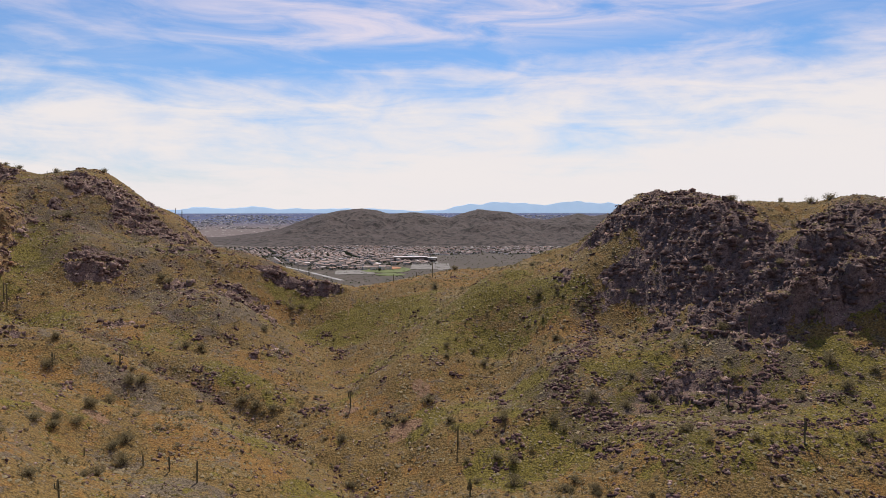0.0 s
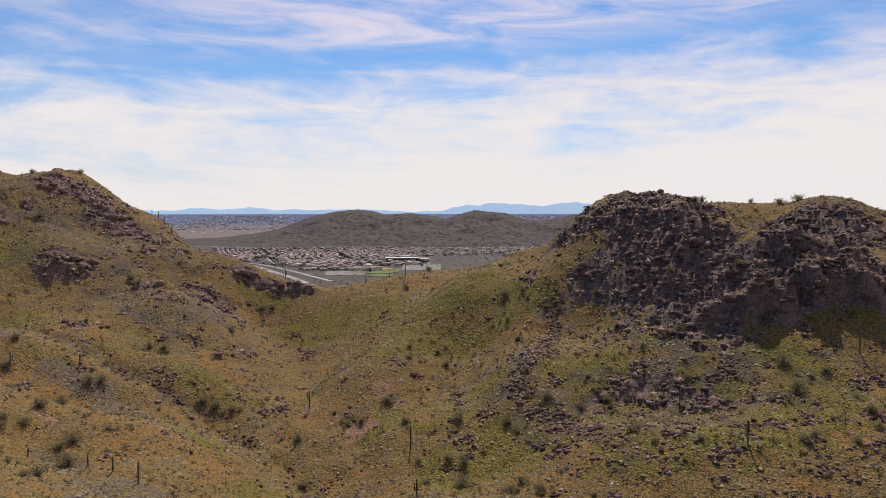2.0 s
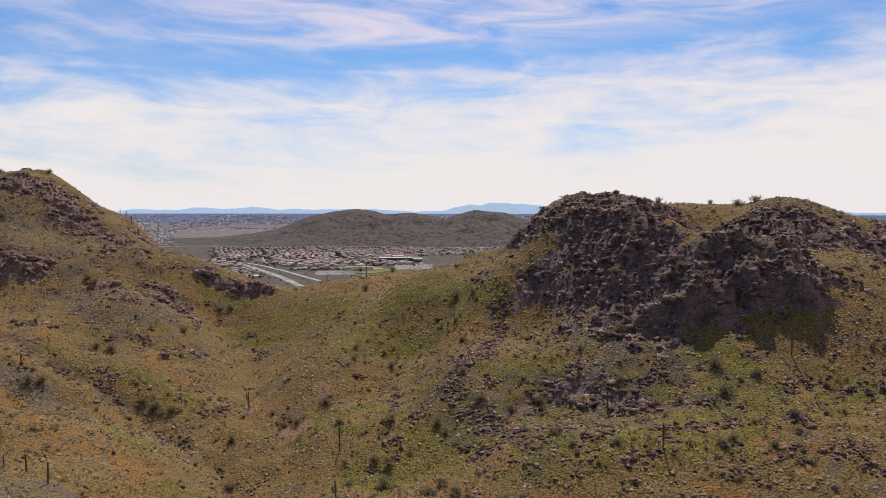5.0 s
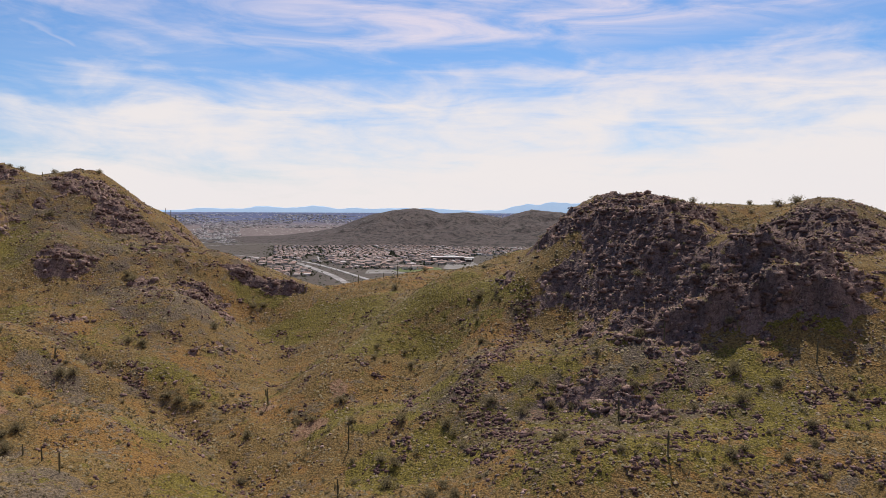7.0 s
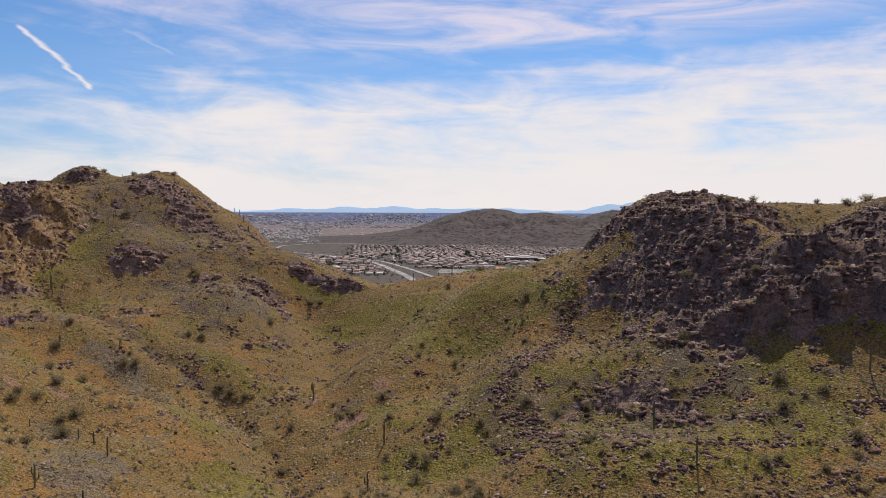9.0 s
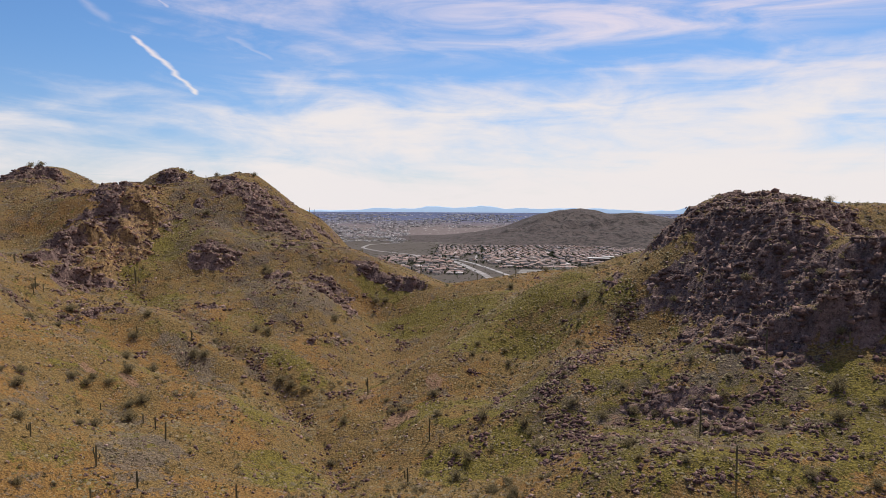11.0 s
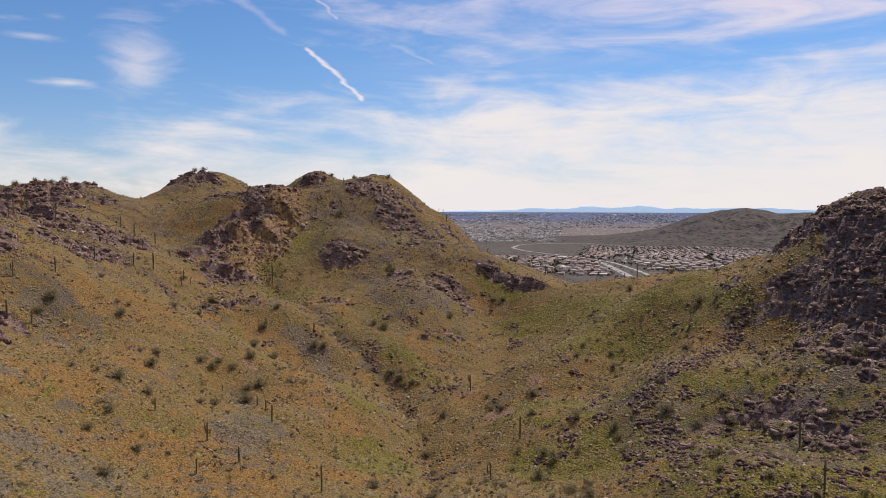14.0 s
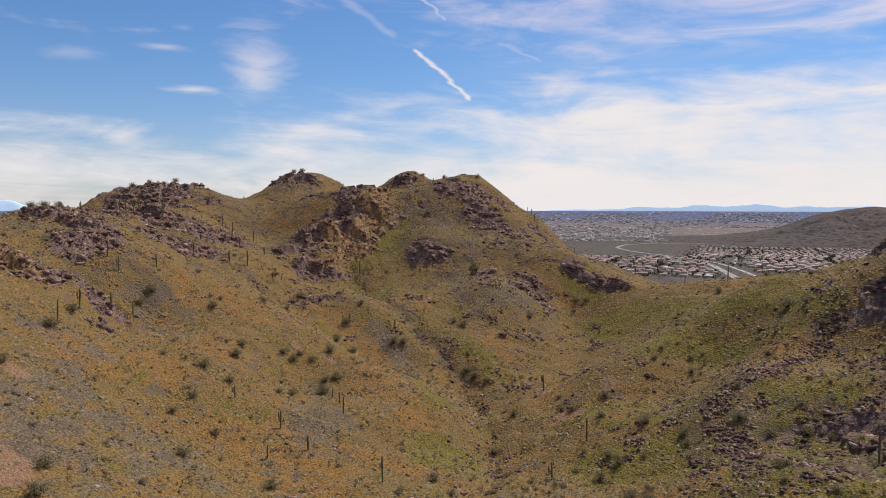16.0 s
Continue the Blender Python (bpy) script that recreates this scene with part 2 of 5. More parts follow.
def blocks(x, y, seed):
    """Broken rock: each cell of a jittered lattice has its own height (0 to 1) and falls off to its rim."""
    xi, yi = np.floor(x).astype(np.int64), np.floor(y).astype(np.int64)
    near = np.full(x.shape, 9.0)
    second = np.full(x.shape, 9.0)
    tall = np.zeros(x.shape)
    for i in (-1, 0, 1):
        for j in (-1, 0, 1):
            a, b = xi + i, yi + j
            px, py = a + 0.15 + 0.7 * chance(a, b, seed), b + 0.15 + 0.7 * chance(a, b, seed + 1)
            d = np.hypot(x - px, y - py)
            closer = d < near
            second = np.where(closer, near, np.minimum(second, d))
            tall = np.where(closer, chance(a, b, seed + 2), tall)
            near = np.minimum(near, d)
    rim = np.clip((second - near) / 0.35, 0, 1)
    return tall * (0.35 + 0.65 * rim)


def fractal(x, y, size, seed, octaves=4, gain=0.5):
    total, amp = 0, 1.0
    for k in range(octaves):
        total = total + amp * lattice(x / size + 17.3 * k, y / size - 9.1 * k, seed + k)
        size, amp = size / 2.03, amp * gain
    return total


def ease(v, lo, hi):
    u = np.clip((v - lo) / (hi - lo), 0, 1)
    return u * u * (3 - 2 * u)


def mound(x, y, cx, cy, height, long, wide, turn):
    c, s = math.cos(turn), math.sin(turn)
    u, v = (c * (x - cx) + s * (y - cy)) / long, (c * (y - cy) - s * (x - cx)) / wide
    return height * np.exp(-0.5 * (u * u + v * v))


MASSIF = (61.90, 511.1, 19.9)
# centre x and y, height, length, width, turn
LEFT_HILLS = [
    (-210.3, 456.4, 47.03, 30.3, 72.6, 0.338),
    (-290.3, 473.9, 68.34, 23.5, 61.8, 0.556),
    (-362.4, 430.2, 77.07, 44.9, 70.9, 1.173),
    (-161.9, 404.6, 95.62, 98.0, 40.6, 1.341),
    (-189.3, 324.4, 45.28, 27.8, 130.0, -1.847),
    (-60.9, 358.9, 34.06, 59.6, 27.1, -0.142),
    (3.4, 293.4, 21.72, 15.3, 93.8, -0.515),
    (-298.6, 312.9, 17.10, 22.7, 89.5, -0.838),
    (70.9, 357.2, 27.28, 69.2, 21.1, -0.232),
]
RIGHT_HILLS = [
    (154.2, 378.2, 31.74, 57.1, 38.8, 1.486),
    (148.1, 310.0, 23.98, 69.7, 21.5, 0.542),
    (254.3, 344.8, 51.06, 67.0, 124.5, 0.176),
    (96.6, 357.3, 37.78, 34.0, 16.0, -0.305),
    (165.3, 294.9, 29.90, 25.1, 58.2, 0.320),
    (64.6, 432.2, 25.35, 90.9, 39.5, 0.050),
    (120.2, 220.3, 15.74, 18.6, 39.0, 0.803),
    (132.2, 284.8, 53.98, 17.6, 30.5, 0.392),
]
NEAR_SLOPE = [
    (-271.6, 255.6, 17.76, 32.8, 25.5, -0.492),
    (-139.1, 162.3, 7.36, 95.6, 18.4, -0.049),
    (-297.1, 240.8, 22.76, 96.8, 34.1, -0.945),
    (-224.8, 96.1, 46.18, 117.2, 75.3, 1.034),
    (-94.7, 55.9, 25.24, 90.4, 42.1, 0.046),
    (-347.0, 202.7, 45.50, 50.2, 130.0, 0.091),
    (-372.4, 278.2, 58.83, 26.5, 34.6, -0.113),
]
HOLLOWS = [
    (144.6, 300.1, -56.86, 25.2, 19.6, 1.187),
    (202.7, 92.9, -3.00, 90.4, 53.2, 0.257),
    (-129.4, 304.4, -53.50, 44.7, 23.5, -0.290),
    (-42.9, 280.6, -23.98, 21.2, 77.2, -0.020),
    (26.8, 87.9, -19.17, 101.0, 124.5, 0.281),
    (62.5, 207.3, -15.11, 64.7, 16.7, -0.008),
    (-112.0, 350.8, -25.38, 103.4, 21.4, 0.135),
    (-101.2, 320.6, 13.03, 22.1, 130.0, -0.862),
    (-107.9, 186.0, -29.33, 26.9, 38.5, 0.389),
    (-202.0, 347.1, -24.39, 16.8, 28.8, 0.207),
]
SPURS = [
    (-105.9, 210.4, 17.45, 40.3, 19.9, 0.243),
    (-370.9, 268.1, -17.89, 20.0, 35.8, 0.411),
    (-73.3, 341.2, -18.68, 17.6, 23.2, 0.148),
    (-178.8, 291.8, -38.54, 46.2, 27.7, -1.458),
    (-222.9, 451.1, 17.32, 25.5, 16.5, 0.453),
    (-174.7, 382.9, -34.88, 23.4, 19.3, 0.321),
    (-109.0, 169.1, 16.98, 16.5, 29.6, 0.313),
    (-355.3, 278.6, -21.80, 37.7, 21.9, -0.522),
    (-144.5, 151.2, -8.77, 16.6, 19.4, 0.628),
    (74.9, 200.4, 24.48, 31.7, 17.2, -0.201),
    (20.4, 258.0, -32.13, 15.3, 22.4, -0.397),
    (94.0, 355.4, -29.90, 15.2, 49.6, 1.411),
    (43.7, 289.6, 43.67, 19.0, 46.8, -0.660),
    (-87.6, 238.2, -14.76, 35.6, 15.5, -0.012),
]
SPURS += [
    (-143.4, 428.9, -51.05, 25.9, 75.0, -0.164),
    (-165.8, 455.1, 7.58, 15.0, 15.0, -0.553),
    (-184.9, 434.9, -32.69, 20.5, 29.8, -0.149),
    (162.3, 330.9, -18.65, 15.0, 17.6, -0.642),
    (93.8, 313.7, 21.62, 15.1, 30.6, 0.212),
    (-11.2, 256.7, -26.53, 15.4, 34.2, -0.488),
    (-52.4, 240.4, 7.57, 19.2, 16.8, 0.113),
    (40.6, 287.4, -27.40, 28.6, 19.0, -0.168),
]


def massif(x, y):
    """The smooth body of the near hills, the bowl and the saddle."""
    height, edge, soft = MASSIF
    z = height / (1 + np.exp(np.clip((y - edge) / soft, -60, 60)))
    for group in (LEFT_HILLS, RIGHT_HILLS, NEAR_SLOPE, HOLLOWS, SPURS):
        for m in group:
            z = z + mound(x, y, *m)
    return z


def flat(x, y):
    """The plain round the hills: it falls away gently from their foot and lifts to the far horizon."""
    r = np.hypot(x - 57, y - 5)
    return 27 * (1 - ease(r, 1250, 2300))


def zones(x, y, spots, warp=0.35):
    """1 inside any of some ragged ovals, 0 outside."""
    ragged = warp * fractal(x, y, 24.0, 71, 3)
    best = np.full(np.shape(x), 9.0)
    for cx, cy, rx, ry, turn in spots:
        c, s = math.cos(turn), math.sin(turn)
        u, v = (c * (x - cx) + s * (y - cy)) / rx, (c * (y - cy) - s * (x - cx)) / ry
        best = np.minimum(best, np.sqrt(u * u + v * v))
    return 1 - ease(best + ragged, 0.7, 1.15)


def crags(x, y, ragged=0.6):
    """Where bare rock stands: the named outcrops, and smaller ones strewn over the upper slopes."""
    strewn = ease(fractal(x, y, 30.0, 171, 4), 0.3, 0.52) * zones(x, y, HIGH_GROUND, 0.3)
    return np.maximum(np.maximum(zones(x, y, CRAGS, ragged), zones(x, y, RIDGE_CRAGS, ragged + 0.15)), 0.85 * strewn)


HIGH_GROUND = [(-190, 385, 140, 85, -0.2), (130, 300, 90, 50, -0.1), (-240, 205, 120, 70, 0.6), (110, 225, 60, 40, 0.0), (-110, 330, 60, 50, 0.0)]
# outcrops: centre, radii, turn
CRAGS = [(102, 302, 25, 40, -0.28), (80, 332, 16, 12, 0.0), (152, 306, 44, 15, 0.1), (116, 332, 48, 16, 0.1), (106, 274, 20, 22, 0.0), (140, 256, 36, 18, -0.25), (118, 266, 22, 22, 0.0), (176, 284, 36, 14, -0.15), (205, 296, 34, 22, 0.0), (255, 325, 50, 24, 0.2),
         (-194, 412, 30, 24, 0.2), (-262, 430, 14, 10, 0.0), (-338, 384, 32, 16, 0.4), (-212, 300, 34, 17, 1.5), (-224, 340, 38, 19, 2.1), (-244, 366, 18, 12, 2.0), (-196, 280, 16, 10, 1.4), (-162, 338, 16, 11, 0.7), (-126, 344, 9, 6, 0.2), (-155, 404, 26, 7, -0.3),
         (-76, 377, 24, 6, -0.05), (-136, 412, 16, 7, -0.3)]
RIDGE_CRAGS = [(-192, 150, 18, 24, 0.1), (-168, 116, 11, 14, 0.2), (-222, 156, 44, 15, 0.25), (-232, 236, 16, 32, 0.1), (-276, 216, 46, 22, 0.45), (-340, 264, 46, 28, 0.3), (-246, 246, 24, 16, 0.5), (-250, 190, 30, 16, 0.6), (-150, 140, 10, 6, 0.3), (-136, 132, 6, 4, 0.5), (-206, 200, 20, 12, 0.8)]


def cliff(x, y, x0, y0, x1, y1, drop, sharp, reach, sink=0.0):
    """A rock step along the line from x0, y0 to x1, y1: it stands up behind the line and dies away uphill; sink digs out its foot."""
    run = math.hypot(x1 - x0, y1 - y0)
    ux, uy = (x1 - x0) / run, (y1 - y0) / run
    along = (x - x0) * ux + (y - y0) * uy
    off = (y - y0) * ux - (x - x0) * uy + 4.0 * lattice(x / 24, y / 24, 43) + 4.0 * lattice(x / 9, y / 9, 41) + 1.2 * lattice(x / 3.4, y / 3.4, 42)
    inside = ease(along, -12, 12) * (1 - ease(along, run - 12, run + 12))
    uneven = np.clip(0.85 + 1.0 * lattice(along / 13, 0 * along + x0, 44), 0.15, 1.4)
    face = 0.5 * (1 + np.tanh(off / sharp))
    return drop * (face * np.exp(-((np.maximum(off, 0) / reach) ** 2)) - sink * (1 - face) * np.exp(-((off / reach) ** 2) * 2)) * inside * uneven


CLIFFS = [(109, 258, 128, 245, 9, 0.9, 15), (124, 247, 160, 237, 9, 0.9, 15), (130, 262, 164, 250, 5, 1.0, 13), (84, 322, 112, 290, 3, 1.2, 12), (64, 338, 84, 324, 4, 1.0, 11), (192, 288, 232, 294, 4, 1.3, 12),
          (-216, 274, -222, 300, 7, 0.8, 10), (-224, 299, -206, 326, 10, 0.8, 13), (-200, 266, -193, 288, 6, 0.8, 9), (-196, 286, -200, 312, 5, 0.8, 8), (-238, 326, -214, 352, 7, 0.9, 11), (-256, 372, -226, 402, 3, 1.1, 10),
          (-222, 424, -186, 428, 3.0, 1.2, 13), (-93, 372, -70, 371, 2.6, 0.7, 6, 0.2), (-74, 375, -54, 374, 4.6, 0.6, 7, 0.3), (-358, 372, -322, 388, 5, 1.2, 10), (-170, 328, -154, 342, 4, 1.0, 8),
          (-184, 138, -186, 162, 5, 1.0, 9), (-240, 142, -190, 154, 3, 1.2, 10), (-168, 110, -166, 124, 4, 0.9, 8), (-296, 206, -258, 224, 5, 1.2, 12), (-238, 222, -224, 262, 4, 1.1, 10), (-275, 420, -252, 428, 4, 1.0, 7)]


def gully(x, y, points, deep, wide):
    """A narrow wash along a line, with a sharper bank on its near side."""
    best = np.full(x.shape, 1e9)
    for (x0, y0), (x1, y1) in zip(points, points[1:]):
        t = np.clip(((x - x0) * (x1 - x0) + (y - y0) * (y1 - y0)) / ((x1 - x0) ** 2 + (y1 - y0) ** 2), 0, 1)
        best = np.minimum(best, np.hypot(x - x0 - t * (x1 - x0), y - y0 - t * (y1 - y0)))
    best = best + 2.0 * lattice(x / 14, y / 14, 47)
    return -deep * np.exp(-np.abs(best / wide) ** 1.4)


WASH = [(-235, 335), (-195, 303), (-152, 284), (-118, 273), (-94, 264), (-70, 252), (-45, 232), (-20, 207), (10, 150)]
SIDE_WASH = [(-60, 340), (-45, 300), (-30, 265), (-12, 230), (-5, 200)]


def relief(x, y):
    """The full ground height."""
    near = np.exp(-((np.maximum(np.abs(x + 40) - 420, 0) / 150) ** 2)) * np.exp(-((np.maximum(np.abs(y - 300) - 330, 0) / 120) ** 2))
    z = massif(x, y) + flat(x, y) * ease(y, 430, 620)
    z = z + gully(x, y, WASH, 5.0, 9) + gully(x, y, SIDE_WASH, 1.5, 8)
    rough = crags(x, y)
    for c in CLIFFS:
        reach = math.hypot(c[2] - c[0], c[3] - c[1]) / 2 + 14 + 3 * c[6]
        close = np.hypot(x - (c[0] + c[2]) / 2, y - (c[1] + c[3]) / 2) < reach
        if close.any():
            z[close] += cliff(x[close], y[close], *c)
    z = z + near * (1.1 * fractal(x, y, 34, 3, 3) + 0.5 * fractal(x, y, 6.5, 9, 3))
    wx, wy = x + 1.5 * lattice(x / 7, y / 7, 21), y + 1.5 * lattice(x / 7, y / 7, 22)
    z = z + near * rough * (2.6 * blocks(wx / 9.5, wy / 6.5, 31) + 1.8 * blocks(wx / 4.0, wy / 3.2, 35) - 1.9)
    # the outcrops weather into ledges: level treads and steep risers
    for tall, seed, share in ((3.8, 51, 0.55), (1.7, 57, 0.6)):
        h = z / tall + 0.9 * fractal(x, y, 26.0, seed, 3)
        low = np.floor(h)
        z = z + near * ease(rough, 0.25, 0.8) * share * tall * (low + ease(h - low, 0.55, 1.0) - h + 0.26)
    return z


def lines(lo, hi, pitch, far_lo, far_hi):
    core = np.arange(lo, hi + pitch / 2, pitch)
    out = []
    for edge, stop, way in ((lo, far_lo, -1), (hi, far_hi, 1)):
        p, s, more = edge, pitch, []
        while (stop - p) * way > 0:
            s *= 1.11
            p += way * s
            more.append(p)
        out.append(np.array(more))
    return np.concatenate([out[0][::-1], core, out[1]])


def sheet(name, xs, ys, zs, materials, pick=None):
    """A grid mesh over xs, ys."""
    n, k = len(xs), len(ys)
    gx, gy = np.meshgrid(xs, ys)
    co = np.stack([gx.ravel(), gy.ravel(), zs.ravel()], 1)
    i = (np.arange(k - 1)[:, None] * n + np.arange(n - 1)[None]).ravel()
    quads = np.stack([i, i + 1, i + 1 + n, i + n], 1)
    me = bpy.data.meshes.new(name)
    me.vertices.add(len(co))
    me.vertices.foreach_set("co", co.ravel())
    me.loops.add(quads.size)
    me.loops.foreach_set("vertex_index", quads.ravel().astype(np.int32))
    me.polygons.add(len(quads))
    me.polygons.foreach_set("loop_start", (np.arange(len(quads)) * 4).astype(np.int32))
    for m in materials:
        me.materials.append(m)
    if pick is not None:
        me.polygons.foreach_set("material_index", pick[quads[:, 0]].astype(np.int32))
    me.update(calc_edges=True)
    me.shade_smooth()
    return me


def layer(me, name, values):
    a = me.attributes.new(name, "FLOAT", "POINT")
    a.data.foreach_set("value", values.ravel().astype(np.float32))


# tinted patches of the slopes: centre, radii, turn
GREEN = [(-198, 338, 22, 18, 0.2), (-190, 352, 20, 14, 0.6), (-189, 311, 14, 16, 0.3), (-165, 289, 22, 12, -0.3), (-75, 366, 14, 7, 0.0), (-46, 345, 26, 20, 0.0), (-20, 345, 22, 24, 0.0), (10, 318, 30, 26, 0.3), (0, 298, 34, 18, 0.2),
         (42, 306, 18, 16, 0.4), (-80, 269, 24, 7, -0.35), (-70, 224, 24, 8, -0.5), (116, 204, 30, 16, 0.0), (96, 190, 26, 12, 0.0), (104, 230, 20, 10, -0.2), (140, 215, 26, 16, 0.0), (64, 196, 20, 10, 0.3), (-30, 190, 20, 14, 0.4), (148, 240, 26, 8, -0.2), (-150, 375, 30, 10, 0.0), (44, 214, 30, 18, 0.0), (72, 214, 40, 26, 0.0), (18, 242, 26, 16, 0.2), (66, 248, 26, 16, 0.0), (150, 300, 40, 14, 0.0), (120, 230, 30, 12, 0.0)]
SCREE = [(57, 283, 5, 16, 0.0), (52, 265, 5, 14, 0.35), (44, 250, 6, 13, 0.5), (34, 238, 9, 9, 0.4), (48, 222, 14, 9, 0.3), (58, 212, 12, 9, 0.0), (66, 200, 14, 9, 0.0), (-119, 312, 16, 5, -0.4), (-94, 296, 12, 5, -0.3), (-139, 332, 18, 8, 0.2),
         (-205, 400, 36, 20, 0.0), (-180, 372, 26, 16, 0.2), (-110, 388, 36, 12, -0.3), (-325, 362, 36, 14, 0.2), (88, 222, 16, 9, 0.0), (112, 234, 16, 8, 0.0), (-165, 158, 24, 10, 0.5), (-105, 268, 50, 5, -0.38), (-188, 396, 56, 30, 0.0), (-160, 362, 50, 30, 0.1), (-240, 190, 66, 30, 0.5), (-190, 145, 36, 20, 0.4), (80, 222, 44, 30, 0.0), (100, 258, 40, 14, -0.2), (-325, 300, 60, 40, 0.0), (150, 304, 50, 18, 0.1), (190, 310, 50, 24, 0.1)]
OCHRE = [(-208, 318, 26, 15, 2.0), (-222, 348, 24, 15, 2.2), (-199, 294, 16, 9, 1.6), (-250, 405, 22, 12, 0.0), (-168, 116, 10, 10, 0.0)]
SAGE = [(-66, 88, 40, 17, 0.0), (-58, 110, 16, 10, 0.3), (-120, 110, 14, 8, 0.4), (-70, 176, 22, 8, -0.5), (-55, 160, 20, 7, -0.5), (-105, 326, 34, 22, 0.0), (-150, 160, 22, 12, 0.6), (104, 250, 34, 12, -0.2), (84, 238, 30, 18, 0.0), (60, 240, 20, 20, 0.2), (30, 250, 26, 12, 0.4),
        (-110, 250, 40, 5, -0.35), (-170, 380, 40, 20, 0.0), (130, 228, 30, 10, -0.1), (-240, 290, 20, 30, 0.0), (80, 208, 26, 12, 0.0)]
DRY = [(-79, 355, 11, 6, 0.0), (-133, 289, 18, 7, 0.2), (-77, 284, 18, 7, -0.3), (-30, 254, 13, 8, 0.4), (-4, 402, 34, 12, 0.0), (28, 386, 34, 12, 0.2), (-22, 390, 30, 10, 0.0), (-52, 388, 18, 9, 0.0), (46, 286, 9, 18, 0.3), (-141, 246, 18, 12, 0.0), (-113, 236, 26, 12, -0.4), (-65, 204, 26, 11, -0.5),
       (-103, 122, 20, 16, 0.4), (-118, 156, 22, 14, 0.5), (-143, 192, 32, 16, 0.9), (-49, 141, 26, 14, 0.3), (-32, 165, 16, 9, 0.4), (-288, 405, 26, 12, 0.0), (136, 298, 16, 8, 0.0), (-250, 330, 24, 20, 0.3), (120, 188, 12, 6, 0.0)]
BARE = [(-92, 87, 8, 4, 0.4), (-48, 70, 9, 6, 0.0), (-172, 116, 7, 6, 0.0), (-13, 240, 6, 4, 0.5), (-35, 255, 5, 4, 0.4), (-8, 262, 4, 6, 0.2), (63, 226, 4, 5, 0.0), (62, 215, 4, 4, 0.0), (-99, 203, 4, 2.5, 0.0), (-146, 222, 6, 3, 0.3), (-110, 196, 3, 2, 0.0), (-48, 392, 6, 4, 0.0), (103, 286, 2.5, 8, 0.2), (27, 380, 7, 4, 0.2)]


def build_ground():
    xs = lines(-400, 280, 1.4, -4700, 4700)
    ys = lines(70, 465, 1.22, -4700, 4800)
    gx, gy = np.meshgrid(xs, ys)
    zs = relief(gx, gy)
    r = np.hypot(gx - 57, gy - 5)
    slope_y, slope_x = np.gradient(zs, ys, xs)
    steep = np.hypot(slope_x, slope_y)
    hill = ((gy < 640) & (np.abs(gx) < 900)).ravel()
    me = sheet("ground", xs, ys, zs, [FLAT, SLOPE], hill.astype(int))
    # steep faces lean in and out
    co = np.empty(gx.size * 3)
    me.vertices.foreach_get("co", co)
    co = co.reshape(-1, 3)
    lean = (crags(gx, gy) * ease(steep, 0.7, 1.6)).ravel()
    co[:, 0] += lean * 1.3 * lattice(co[:, 2] / 2.6, co[:, 0] / 7, 201)
    co[:, 1] += lean * (1.8 * lattice(co[:, 0] / 6, co[:, 2] / 2.2, 202) + 0.7 * lattice(co[:, 0] / 2.5, co[:, 2] / 1.3, 203))
    me.vertices.foreach_set("co", co.ravel())
    me.update()
    rock = np.clip(crags(gx, gy) * (0.45 + 0.25 * ease(steep, 0.4, 0.9)) + 0.6 * ease(steep, 0.8, 1.3), 0, 1)
    layer(me, "rock", rock)
    for name, spots, base, gain in (("green", GREEN, 0.16, 0.46), ("scree", SCREE, 0.13, 0.38), ("ochre", OCHRE, 0.0, 0.6), ("sage", SAGE, 0.27, 0.3), ("dry", DRY, 0.3, 0.45), ("bare", BARE, 0.06, 0.52)):
        layer(me, name, base + gain * zones(gx, gy, spots, 0.6))
    return tagged(new("ground", me), "rocky desert hillside with dry grass and green herbs", "hillside", kind="structure")


ground = build_ground()


def range_strip(name, material_used, points, radius, depth, foot, label, centre=(0, 0), rugged=0.0):
    """Hills in the distance as a real ridge: crest heights over bearings, falling to both sides."""
    az = np.linspace(points[0][0], points[-1][0], 420)
    crest = np.interp(az, [p[0] for p in points], [p[1] for p in points])
    rows = np.linspace(-1, 1, 61)
    co = []
    for v in rows:
        rr = radius + v * depth
        x, y = centre[0] + rr * np.sin(np.radians(az)), centre[1] + rr * np.cos(np.radians(az))
        side = 1 - np.abs(v) ** 1.25
        gully = 1 + (0.34 * fractal(x, y, 260.0, 81, 4) + 0.16 * fractal(x, y, 70.0, 87, 3)) * min(1, abs(v) * 2.5)
        jag = 1 + 0.012 * fractal(x, y, 70.0, 95, 3) + rugged * fractal(x, y, 160.0, 97, 4)
        co.append(np.stack([x, y, foot + (crest - foot) * side * gully * jag], 1))
    co = np.concatenate(co)
    n, k = len(az), len(rows)
    i = (np.arange(k - 1)[:, None] * n + np.arange(n - 1)[None]).ravel()
    me = bpy.data.meshes.new(name)
    me.from_pydata(co.tolist(), [], np.stack([i, i + 1, i + 1 + n, i + n], 1).tolist())
    me.materials.append(material_used)
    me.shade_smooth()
    return tagged(new(name, me), label, "hills", kind="structure")


# brown hill beyond the houses: bearing, crest height
HILL = [(-21, 2), (-16.5, 8), (-12.6, 45), (-10.0, 98), (-8.2, 118), (-6.4, 128), (-5.3, 121), (-4.2, 105), (-2.2, 112), (-0.8, 100), (0.5, 88), (1.4, 105), (2.9, 123),
        (5.2, 112), (6.6, 88), (8.0, 80), (9.7, 96), (10.6, 108), (11.8, 95), (12.8, 104), (16, 70), (21, 4)]
range_strip("hill", FARHILL, HILL, 3050, 640, -4, "brown scrub-covered desert hill behind the houses")


